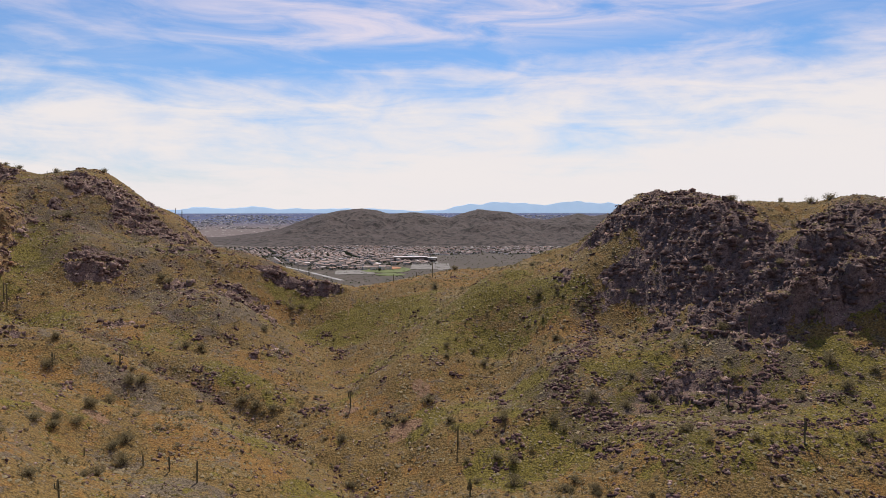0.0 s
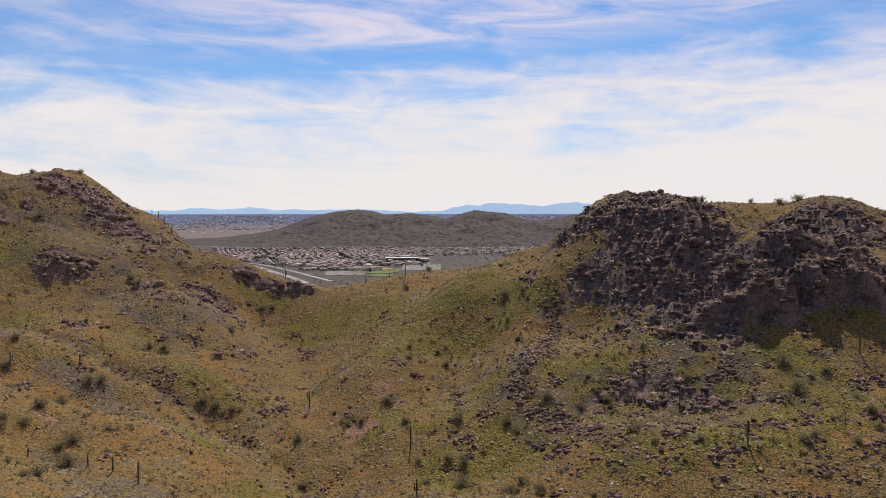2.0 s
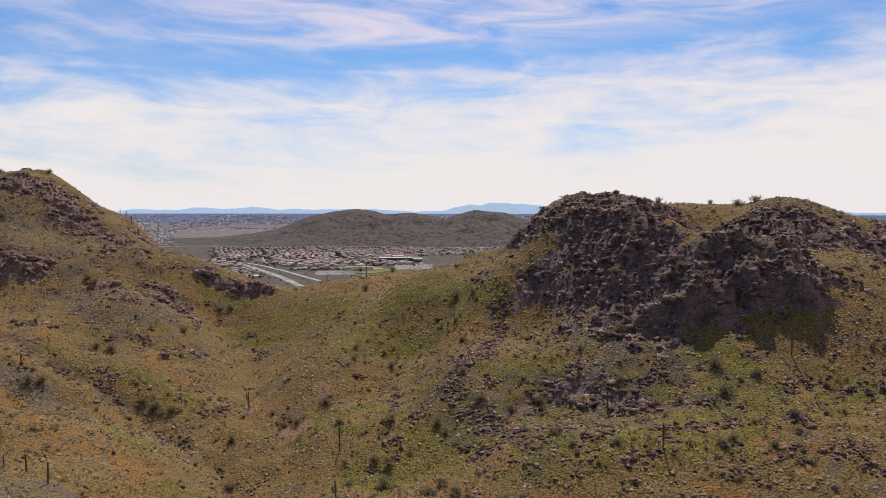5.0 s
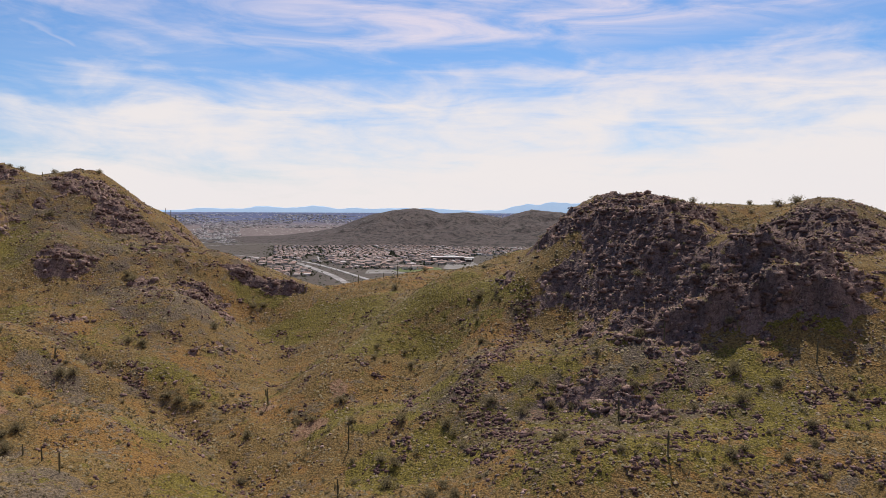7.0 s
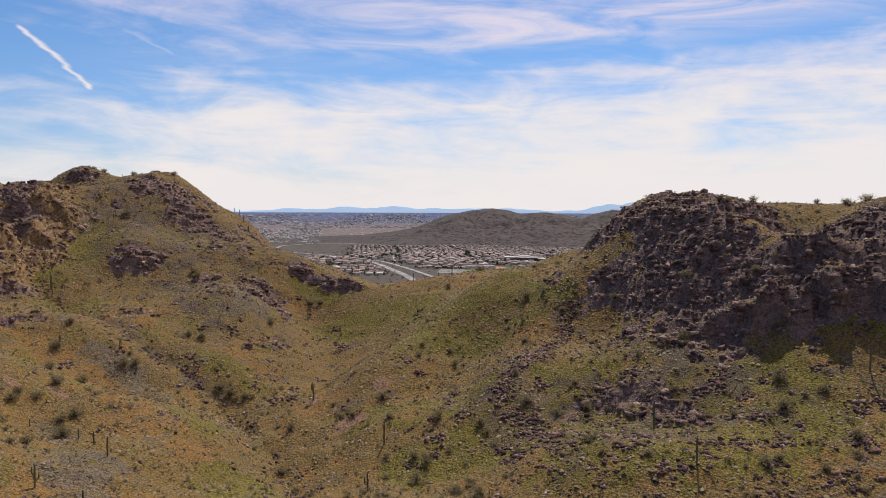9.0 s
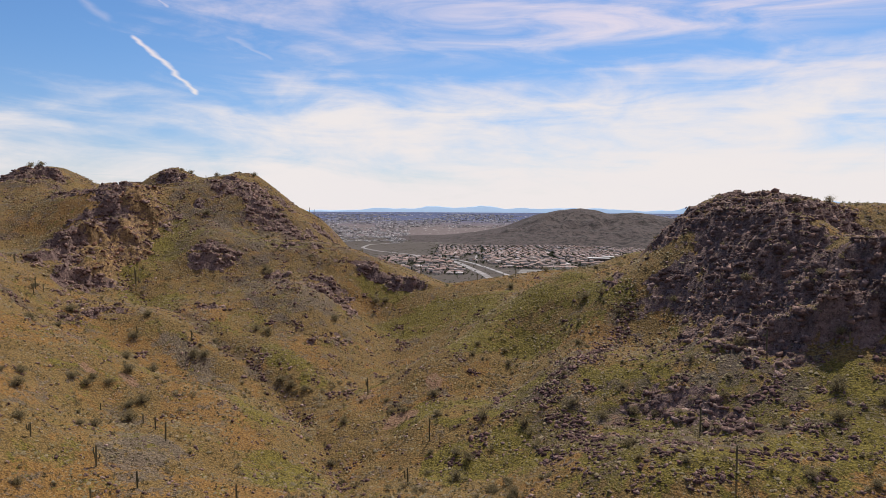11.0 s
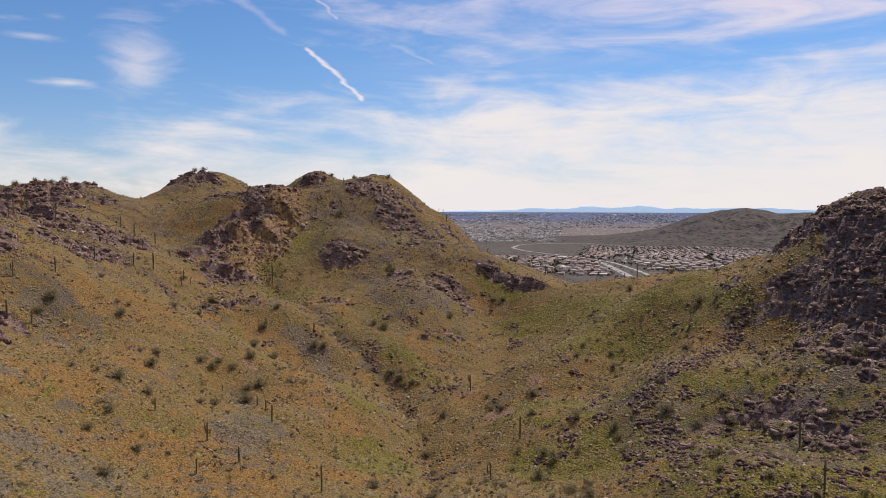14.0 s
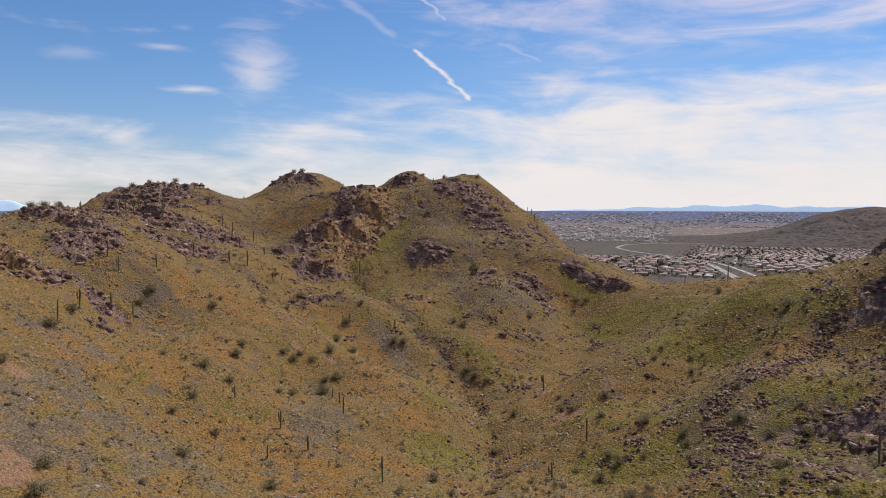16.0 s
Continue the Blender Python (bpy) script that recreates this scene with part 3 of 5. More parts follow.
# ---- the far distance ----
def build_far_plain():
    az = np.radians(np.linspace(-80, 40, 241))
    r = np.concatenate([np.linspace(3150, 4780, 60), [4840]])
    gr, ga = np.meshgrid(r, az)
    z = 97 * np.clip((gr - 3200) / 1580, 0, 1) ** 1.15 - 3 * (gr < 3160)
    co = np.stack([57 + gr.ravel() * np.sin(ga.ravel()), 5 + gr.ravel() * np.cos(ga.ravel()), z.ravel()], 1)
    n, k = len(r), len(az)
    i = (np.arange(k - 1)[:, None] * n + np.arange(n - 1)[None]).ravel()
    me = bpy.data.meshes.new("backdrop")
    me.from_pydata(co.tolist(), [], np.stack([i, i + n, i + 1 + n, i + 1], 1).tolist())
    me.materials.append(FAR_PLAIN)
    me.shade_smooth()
    return tagged(new("backdrop", me), "plain with blue-grey haze painted into its colour and a distant city", "distance", kind="structure")


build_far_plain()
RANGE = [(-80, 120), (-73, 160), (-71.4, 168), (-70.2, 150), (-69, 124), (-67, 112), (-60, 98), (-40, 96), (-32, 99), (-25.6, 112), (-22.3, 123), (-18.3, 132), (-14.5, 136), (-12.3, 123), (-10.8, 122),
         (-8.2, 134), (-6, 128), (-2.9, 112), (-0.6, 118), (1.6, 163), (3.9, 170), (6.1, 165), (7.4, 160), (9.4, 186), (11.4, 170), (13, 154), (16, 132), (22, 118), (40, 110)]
range_strip("backdrop", FAR_RANGE, RANGE, 4805, 30, 60, "far mountains with pale blue haze painted into their colour", (57, 5), 0.16)


# ---- mesh helpers ----
def mesh_from(name, co, faces, mat):
    me = bpy.data.meshes.new(name)
    me.from_pydata([tuple(c) for c in co], [], [tuple(f) for f in faces])
    me.materials.append(mat)
    return me


def part(name, me, parent, label=""):
    ob = new(name, me)
    ob.parent = parent
    return tagged(ob, label)


def joined(name, base_co, base_faces, moves, mat, smooth=False):
    """One mesh of many copies of a small form; moves are 4 x 4 arrays."""
    base = np.c_[np.array(base_co, float), np.ones(len(base_co))]
    k = np.array(base_faces, np.int64)
    co = np.einsum("nij,vj->nvi", np.array(moves), base)[:, :, :3]
    f = (k[None] + (np.arange(len(moves)) * len(base_co))[:, None, None]).reshape(-1, k.shape[1])
    return raw_mesh(name, co.reshape(-1, 3), f, mat, smooth)


def raw_mesh(name, co, f, mat, smooth=False):
    me = bpy.data.meshes.new(name)
    me.vertices.add(len(co))
    me.vertices.foreach_set("co", np.asarray(co, np.float32).ravel())
    me.loops.add(f.size)
    me.loops.foreach_set("vertex_index", f.ravel().astype(np.int32))
    me.polygons.add(len(f))
    me.polygons.foreach_set("loop_start", (np.arange(len(f)) * f.shape[1]).astype(np.int32))
    me.materials.append(mat)
    me.update(calc_edges=True)
    if smooth:
        me.shade_smooth()
    return me


def moves_at(xyz, spin, size, stretch=None):
    """Poses as arrays: a turn about z, a size (n or n x 3) and a place."""
    n = len(xyz)
    size = np.asarray(size, float)
    size = size[:, None] * np.ones(3) if size.ndim == 1 else size
    c, s = np.cos(spin), np.sin(spin)
    m = np.zeros((n, 4, 4))
    m[:, 0, 0], m[:, 0, 1], m[:, 1, 0], m[:, 1, 1], m[:, 2, 2], m[:, 3, 3] = c, -s, s, c, 1, 1
    m[:, :3, :3] *= size[:, None, :]
    m[:, :3, 3] = xyz
    return m


def plain_colour(name, colour, other, rough=0.85, island=False, scale=0.4):
    """A surface whose tone shifts between two colours from thing to thing and with fine grain."""
    m, tree, b = material(name, rough)
    if island:
        rnd = tree.nodes.new("ShaderNodeNewGeometry").outputs["Random Per Island"]
    else:
        rnd = tree.nodes.new("ShaderNodeObjectInfo").outputs["Random"]
    col = blend(tree, rnd, (*colour, 1), (*other, 1))
    g = grain(tree, here(tree), scale, 4, 0.6)
    dark = blend(tree, 1.0, col, (0.62, 0.6, 0.58, 1))
    dark.node.blend_type = "MULTIPLY"
    col = blend(tree, step(tree, g, 0.4, 0.65), col, dark)
    tree.links.new(col, b.inputs["Base Color"])
    return m


def roof_material(name, island):
    m, tree, b = material(name, 0.85)
    kind = "ShaderNodeNewGeometry" if island else "ShaderNodeObjectInfo"
    rnd = tree.nodes.new(kind).outputs["Random Per Island" if island else "Random"]
    col = ramp(tree, rnd, [(0.0, (0.15, 0.105, 0.09)), (0.2, (0.42, 0.285, 0.235)), (0.4, (0.19, 0.145, 0.13)), (0.6, (0.38, 0.3, 0.265)), (0.8, (0.36, 0.22, 0.175)), (0.9, (0.26, 0.2, 0.18)), (1.0, (0.8, 0.73, 0.68))])
    tree.links.new(blend(tree, mth(tree, "MULTIPLY", grain(tree, here(tree), 0.6, 3), 0.5), col, (0.16, 0.12, 0.1, 1)), b.inputs["Base Color"])
    return m


ROOF, ROOF_FAR = roof_material("roof_tile", False), roof_material("roof_tile_far", True)
STUCCO = plain_colour("stucco", (0.55, 0.46, 0.37), (0.68, 0.62, 0.54), 0.9)
STUCCO_FAR = plain_colour("stucco_far", (0.16, 0.14, 0.135), (0.85, 0.8, 0.75), 0.9, True, 0.02)
GLASS = plain_colour("dark_pane", (0.03, 0.035, 0.04), (0.05, 0.055, 0.06), 0.15)
GARAGE = plain_colour("garage_paint", (0.62, 0.57, 0.5), (0.5, 0.42, 0.35), 0.6)
PAVING = plain_colour("pale_asphalt", (0.32, 0.295, 0.28), (0.36, 0.335, 0.315), 0.9, False, 0.05)
CONCRETE = plain_colour("concrete", (0.19, 0.17, 0.155), (0.22, 0.2, 0.18), 0.9, False, 0.1)
WHITE_ROOF = plain_colour("white_roof_coating", (0.5, 0.48, 0.46), (0.55, 0.53, 0.5), 0.8, False, 0.08)
BLOCK = plain_colour("brown_block", (0.16, 0.12, 0.1), (0.2, 0.15, 0.12), 0.9, False, 0.3)
TURF = plain_colour("turf", (0.13, 0.15, 0.055), (0.14, 0.16, 0.06), 0.95, False, 0.05)
CLAY = plain_colour("infield_clay", (0.42, 0.2, 0.11), (0.45, 0.22, 0.12), 0.95, False, 0.08)
TOWN_TREE = plain_colour("town_foliage", (0.035, 0.045, 0.02), (0.075, 0.085, 0.035), 0.9, True, 0.3)


def box(x0, x1, y0, y1, z0, z1):
    co = [(x0, y0, z0), (x1, y0, z0), (x1, y1, z0), (x0, y1, z0), (x0, y0, z1), (x1, y0, z1), (x1, y1, z1), (x0, y1, z1)]
    return co, [(3, 2, 1, 0), (4, 5, 6, 7), (0, 1, 5, 4), (1, 2, 6, 5), (2, 3, 7, 6), (3, 0, 4, 7)]


def hip(x0, x1, y0, y1, z, rise, over=0.35, thick=0.25):
    """A hipped roof with eaves; the ridge runs along the longer side."""
    x0, x1, y0, y1 = x0 - over, x1 + over, y0 - over, y1 + over
    w, d = x1 - x0, y1 - y0
    if w >= d:
        ridge = [(x0 + d / 2, (y0 + y1) / 2, z + rise), (x1 - d / 2, (y0 + y1) / 2, z + rise)]
    else:
        ridge = [((x0 + x1) / 2, y0 + w / 2, z + rise), ((x0 + x1) / 2, y1 - w / 2, z + rise)]
    co = [(x0, y0, z - thick), (x1, y0, z - thick), (x1, y1, z - thick), (x0, y1, z - thick), (x0, y0, z), (x1, y0, z), (x1, y1, z), (x0, y1, z)] + ridge
    sides = [(3, 2, 1, 0), (0, 1, 5, 4), (1, 2, 6, 5), (2, 3, 7, 6), (3, 0, 4, 7)]
    if w >= d:
        return co, sides + [(4, 5, 9, 8), (5, 6, 9), (6, 7, 8, 9), (7, 4, 8)]
    return co, sides + [(4, 5, 8), (5, 6, 9, 8), (6, 7, 9), (7, 4, 8, 9)]


def merged(*forms):
    co, faces = [], []
    for c, f in forms:
        faces += [tuple(i + len(co) for i in q) for q in f]
        co += list(c)
    return co, faces


# ---- the town on the plain ----
def polar(r, az, cx=57.0, cy=5.0):
    a = np.radians(az)
    return cx + r * np.sin(a), cy + r * np.cos(a)


def ground_at(x, y):
    return float(relief(np.array([x], float), np.array([y], float))[0])


def make_house(wide, deep, wing, two):
    """A stucco house with a hipped tile roof and a garage wing; front towards -y."""
    house = new("house")
    high = 5.6 if two else 3.0
    body = box(-wide / 2, wide / 2, -deep / 2, deep / 2, -1.5, high)
    side = box(-wide / 2, -wide / 2 + wing, -deep / 2 - 5.5, -deep / 2 + 0.3, -1.5, 2.9)
    part("wall", mesh_from("wall", *merged(body, side), STUCCO), house)
    part("roof", mesh_from("roof", *hip(-wide / 2, wide / 2, -deep / 2, deep / 2, high, 1.5), ROOF), house, "tiled hipped roof")
    part("garage_roof", mesh_from("garage_roof", *hip(-wide / 2, -wide / 2 + wing, -deep / 2 - 5.5, -deep / 2 + 2.5, 2.9, 1.0), ROOF), house, "tiled hipped roof")
    part("garage_door", mesh_from("garage_door", *box(-wide / 2 + 0.8, -wide / 2 + wing - 0.8, -deep / 2 - 5.58, -deep / 2 - 5.5, -1.4, 2.2), GARAGE), house)
    part("window", mesh_from("window", *box(0.8, 2.6, -deep / 2 - 0.06, -deep / 2, 0.9, 2.2), GLASS), house)
    part("window", mesh_from("window", *box(3.4, 4.6, -deep / 2 - 0.06, -deep / 2, 0.9, 2.2), GLASS), house)
    return tagged(house, "tan stucco house with a hipped clay-tile roof", "house", "houses of the town")


def town_sites():
    """House lots in rows along streets, where the town stands."""
    rng = np.random.default_rng(5)
    u, v = np.meshgrid(np.arange(-120, 120), np.arange(-90, 90))
    turn = radians(14)
    sx, sy = u * 14.0, v * 22.0 + np.where(v % 2 == 0, 3.2, -3.2)
    x = -230 + sx * math.cos(turn) - sy * math.sin(turn) + 14 * np.sin(sy / 140)
    y = 1750 + sx * math.sin(turn) + sy * math.cos(turn) + 16 * np.sin(sx / 170)
    keep = (u % 13 != 0) & (v % 12 != 0)
    x, y, v = x[keep], y[keep], v[keep]
    x, y = x + rng.uniform(-3, 3, len(x)), y + rng.uniform(-3.5, 3.5, len(x))
    r, az = np.hypot(x - 57, y - 5), np.degrees(np.arctan2(x - 57, y - 5))
    wob = 60 * lattice(x / 210, y / 210, 55)
    main = (az > -18.5) & (az < -3.4) & (r > 1250 + wob) & (r < 2430 + wob)
    grey = (az > -27.5) & (az < -16.0) & (r > 1060) & (r < 1520 + wob * 0.6)
    strip = (az >= -3.4) & (az < 8.5) & (r > 1620 + 20 * (az + 3) + wob) & (r < 2380 + wob) & ((r > 2050) | (lattice(x / 60, y / 40, 58) > 0.05))
    south = (az > -13) & (az < -6.5) & (r > 1160) & (r <= 1330)
    inside = (main | grey | strip | south) & (rng.random(len(x)) < 0.8)
    for rx, ry, half in ROAD_LINE:
        inside &= np.hypot(x - rx, y - ry) > half
    spin = turn + np.where(v % 2 == 0, 0.0, np.pi) + rng.uniform(-0.12, 0.12, len(x)) + np.where(rng.random(len(x)) < 0.35, np.pi / 2, 0)
    return x[inside], y[inside], spin[inside]


def ribbon(name, points, wide, lift, mat, label, category):
    """A paved strip that lies on the ground along a line of bearings and ranges."""
    p = np.array(points, float)
    s = np.r_[0, np.cumsum(np.hypot(*np.diff(p, axis=0).T))]
    t = np.linspace(0, s[-1], max(8, int(s[-1] / 12)))
    x, y = np.interp(t, s, p[:, 0]), np.interp(t, s, p[:, 1])
    for _ in range(6):
        x[1:-1], y[1:-1] = (x[:-2] + 2 * x[1:-1] + x[2:]) / 4, (y[:-2] + 2 * y[1:-1] + y[2:]) / 4
    dx, dy = np.gradient(x), np.gradient(y)
    n = np.hypot(dx, dy)
    left = np.stack([x - dy / n * wide / 2, y + dx / n * wide / 2], 1)
    right = np.stack([x + dy / n * wide / 2, y - dx / n * wide / 2], 1)
    co, faces = [], []
    for k, (a, b) in enumerate(zip(left, right)):
        for q, up in ((a, lift), (b, lift), (b, -1.0), (a, -1.0)):
            co.append((q[0], q[1], ground_at(*q) + up))
        if k:
            j = 4 * k
            faces += [(j - 4, j - 3, j + 1, j), (j - 3, j - 2, j + 2, j + 1), (j - 1, j - 4, j, j + 3)]
    return tagged(new(name, mesh_from(name, co, faces, mat)), label, category, kind="structure")


ROAD = [polar(r, a, 115, 14) for r, a in ((940, -16.4), (1076, -17.3), (1310, -19.1), (1680, -22.6), (2000, -24.8), (2280, -26.0), (2460, -25.4), (2570, -23.4), (2590, -19.5))]
ROAD_B = [polar(r, a, 115, 14) for r, a in ((1000, -14.6), (1180, -16.7), (1330, -18.3), (1500, -20.6))]
ROAD_C = [polar(r, a, 0, 0) for r, a in ((1150, -0.2), (1290, -0.3), (1390, -0.9), (1480, -1.4), (1500, -3.0))]
ROAD_D = [polar(r, a, 0, 0) for r, a in ((1330, -12.6), (1600, -13.2), (2000, -12.4), (2350, -11.0))]
ROAD_LINE = [(x, y, 17) for road in (ROAD, ROAD_B, ROAD_C, ROAD_D) for (x0, y0), (x1, y1) in zip(road, road[1:]) for x, y in ((x0 + (x1 - x0) * k / 8, y0 + (y1 - y0) * k / 8) for k in range(8))]


def build_town():
    ribbon("road", ROAD, 11, 0.5, PAVING, "pale asphalt road curving through open desert", "road")
    ribbon("road", ROAD_B, 7, 0.55, PAVING, "pale asphalt road between house rows", "road")
    ribbon("road", ROAD_C, 9, 0.5, CONCRETE, "pale concrete drive behind the school", "road")
    ribbon("road", ROAD_D, 4.5, 0.5, PAVING, "pale asphalt street between house rows", "road")
    x, y, spin = town_sites()
    z = relief(x, y)
    rng = np.random.default_rng(8)
    order = np.argsort(np.hypot(x - 57, y - 5))
    kinds = [make_house(10, 7.5, 4.6, False), make_house(9.4, 8, 4.6, True), make_house(11, 7.2, 5, False)]
    used = set()
    for n, i in enumerate(order[:300]):
        m = pose(x[i], y[i], z[i], 0, 0, math.degrees(spin[i]))
        k = int(rng.integers(3))
        if k not in used:
            kinds[k].matrix_basis = m
            used.add(k)
        else:
            copy_thing(kinds[k], m)
    rest = order[300:]
    walls = box(-4.7, 4.7, -4, 4, -2, 3.2)
    roof = hip(-4.7, 4.7, -4, 4, 3.2, 1.0)
    tri = [(4, 5, 9), (4, 9, 8), (5, 6, 9), (6, 7, 8), (6, 8, 9), (7, 4, 8), (0, 1, 5), (0, 5, 4), (1, 2, 6), (1, 6, 5), (2, 3, 7), (2, 7, 6), (3, 0, 4), (3, 4, 7)]
    m = moves_at(np.stack([x, y, z], 1)[rest], spin[rest], np.stack([rng.uniform(0.85, 1.25, len(rest)), rng.uniform(0.8, 1.2, len(rest)), np.ones(len(rest))], 1))
    far = new("house_rows")
    part("wall", joined("wall", walls[0], walls[1], m, STUCCO_FAR), far)
    part("roof", joined("roof", roof[0], tri, m, ROOF_FAR), far)
    tagged(far, "rows of stucco houses with tiled roofs", "houses", kind="stuff")
    # trees of the gardens and streets
    n = 7500
    k = rng.integers(0, len(x), n)
    tx, ty = x[k] + rng.normal(0, 13, n), y[k] + rng.normal(0, 13, n)
    crowns("garden_trees", np.stack([tx, ty, relief(tx, ty) + 1.4], 1), rng.uniform(1.4, 3.4, n), TOWN_TREE, rng, "dark green garden trees between the houses", "trees")


def crowns(name, xyz, size, mat, rng, label, category, leaves=16):
    """Many small loose crowns: each a cloud of leaf blades."""
    n = len(xyz)
    d = rng.normal(0, 1, (n, leaves, 3))
    d *= (rng.random((n, leaves, 1)) ** 0.4) / np.linalg.norm(d, axis=2, keepdims=True)
    c = xyz[:, None] + d * size[:, None, None] * [1, 1, 0.75]
    a = rng.normal(0, 1, (n, leaves, 3, 3)) * (size * 0.36)[:, None, None, None]
    co = (c[:, :, None] + a).reshape(-1, 3)
    f = np.arange(len(co)).reshape(-1, 3)
    return tagged(new(name, raw_mesh(name, co, f, mat)), label, category, kind="stuff")


build_town()


def build_school():
    x, y = polar(1365, -2.2, 0, 0)
    z = ground_at(x, y) + 0.5
    s = new("school")
    s.matrix_basis = pose(x, y, z, 0, 0, 4)
    part("wall", mesh_from("wall", *merged(box(-40, 22, -9, 14, -3, 7.5), box(22, 40, -14, 10, -3, 6), box(-14, 6, 14, 32, -3, 9)), BLOCK), s)
    part("roof", mesh_from("roof", *merged(box(-41, 23, -10, 15, 7.5, 8.2), box(23.2, 41, -15, 11, 6, 6.7), box(-15, 7, 15.3, 33, 9, 9.8)), WHITE_ROOF), s, "white coated flat roof")
    for k in range(9):
        part("window", mesh_from("window", *box(-37 + 6.4 * k, -33 + 6.4 * k, -9.12, -9, 2.0, 4.6), GLASS), s)
    part("canopy", mesh_from("canopy", *merged(box(24, 38, -22, -14.2, 4.2, 4.7), box(25, 25.6, -21, -20.4, -3, 4.2), box(36, 36.6, -21, -20.4, -3, 4.2)), WHITE_ROOF), s)
    tagged(s, "long brown block school with a white flat roof", "school")


def patch(name, r, az, across, deep, lift, mat, label, category, corners=28, square=0.0):
    """A level patch of turf, clay or paving with a real edge."""
    cx, cy = polar(r, az, 0, 0)
    a = np.linspace(0, 2 * np.pi, corners, endpoint=False)
    grow = 1 / np.maximum(np.abs(np.cos(a)), np.abs(np.sin(a))) if square else 1.0
    t = radians(az)
    u, v = np.cos(a) * across / 2 * grow, np.sin(a) * deep / 2 * grow
    x, y = cx + u * math.cos(t) + v * math.sin(t), cy - u * math.sin(t) + v * math.cos(t)
    z = relief(x, y)
    top = [(p, q, h + lift) for p, q, h in zip(x, y, z)]
    low = [(p, q, h - 2.0) for p, q, h in zip(x, y, z)]
    k = corners
    faces = [tuple(range(k))] + [(i, i + k, (i + 1) % k + k, (i + 1) % k) for i in range(k)]
    return tagged(new(name, mesh_from(name, top + low, faces, mat)), label, category, kind="structure")


build_school()
patch("lawn", 1165, -4.55, 80, 118, 0.5, TURF, "green mown ball field turf", "lawn")
patch("infield", 1190, -4.4, 44, 52, 1.1, CLAY, "orange clay infield of the ball field", "infield")
patch("lawn", 1075, -4.2, 46, 40, 0.5, TURF, "small green lawn beside the ball field", "lawn")
patch("pavement", 1230, -1.0, 66, 120, 0.45, CONCRETE, "pale concrete school car park", "car park", 32, 1.0)
patch("pavement", 1120, -7.0, 60, 70, 0.45, CONCRETE, "pale paved lot beside the ball field", "car park", 32, 1.0)


def build_far_city():
    """Low pale buildings scattered over the plain, thinning into the haze."""
    rng = np.random.default_rng(12)
    n = 19000
    r, az = 2450 + 2150 * rng.random(n), rng.uniform(-36, 14, n)
    x, y = polar(r, az)
    keep = (lattice(x / 330, y / 330, 61) + 0.5 * lattice(x / 90, y / 90, 62) > -0.3 + 0.9 * (r < 2680)) & ~((az > -21) & (az < 16) & (r < 3700) & (r > 2350))
    x, y, r = x[keep], y[keep], r[keep]
    far_z = 97 * np.clip((r - 3200) / 1580, 0, 1) ** 1.15
    z = np.where(r > 3180, far_z, flat(x, y))
    n = len(x)
    size = np.stack([rng.uniform(5, 14, n), rng.uniform(3, 6, n), rng.uniform(1.2, 2.6, n)], 1) * (1 + (r > 3300) * 0.25)[:, None]
    b = box(-0.5, 0.5, -0.5, 0.5, -0.4, 1)
    m = moves_at(np.stack([x, y, z], 1), rng.uniform(-0.25, 0.25, n) + 0.2, size)
    tagged(new("far_buildings", joined("far_buildings", b[0], b[1], m, STUCCO_FAR)), "pale low buildings of a distant city", "buildings", kind="stuff")
    k = rng.integers(0, n, 3600)
    p = np.stack([x[k] + rng.normal(0, 20, 3600), y[k] + rng.normal(0, 20, 3600), z[k] + 1], 1)
    crowns("far_trees", p, rng.uniform(1.2, 2.8, 3600), TOWN_TREE, rng, "dark trees among the distant buildings", "trees", 8)
    # creosote on the open flats
    n = 9000
    r, az = 760 + 2100 * rng.random(n), rng.uniform(-38, 14, n)
    x, y = polar(r, az)
    keep = y > 640
    x, y = x[keep], y[keep]
    crowns("desert_shrubs", np.stack([x, y, relief(x, y) + 0.7], 1), rng.uniform(0.7, 1.6, len(x)), TOWN_TREE, rng, "dark desert shrubs on the open flats", "shrubs", 8)


build_far_city()


def footpath():
    """A trodden path over the saddle."""
    ribbon("path", PATH_LINE, 0.4, 0.05, TRODDEN, "pale trodden footpath crossing the saddle", "path")


TRODDEN = plain_colour("trodden_soil", (0.25, 0.16, 0.085), (0.28, 0.18, 0.1), 0.95, False, 1.5)
PATH_LINE = [(-46.8, 352.2), (-47.7, 358.4), (-48.7, 365.1), (-48.6, 371.6), (-45.9, 376.6), (-43.9, 384.0), (-47.9, 387.5)]
footpath()


# ---- stones, shrubs and cacti ----
def turned(rng, n):
    """Random turns as n x 3 x 3."""
    q = rng.normal(0, 1, (n, 4))
    w, x, y, z = (q / np.linalg.norm(q, axis=1, keepdims=True)).T
    return np.stack([1 - 2 * (y * y + z * z), 2 * (x * y - z * w), 2 * (x * z + y * w), 2 * (x * y + z * w), 1 - 2 * (x * x + z * z), 2 * (y * z - x * w),
                     2 * (x * z - y * w), 2 * (y * z + x * w), 1 - 2 * (x * x + y * y)], 1).reshape(n, 3, 3)


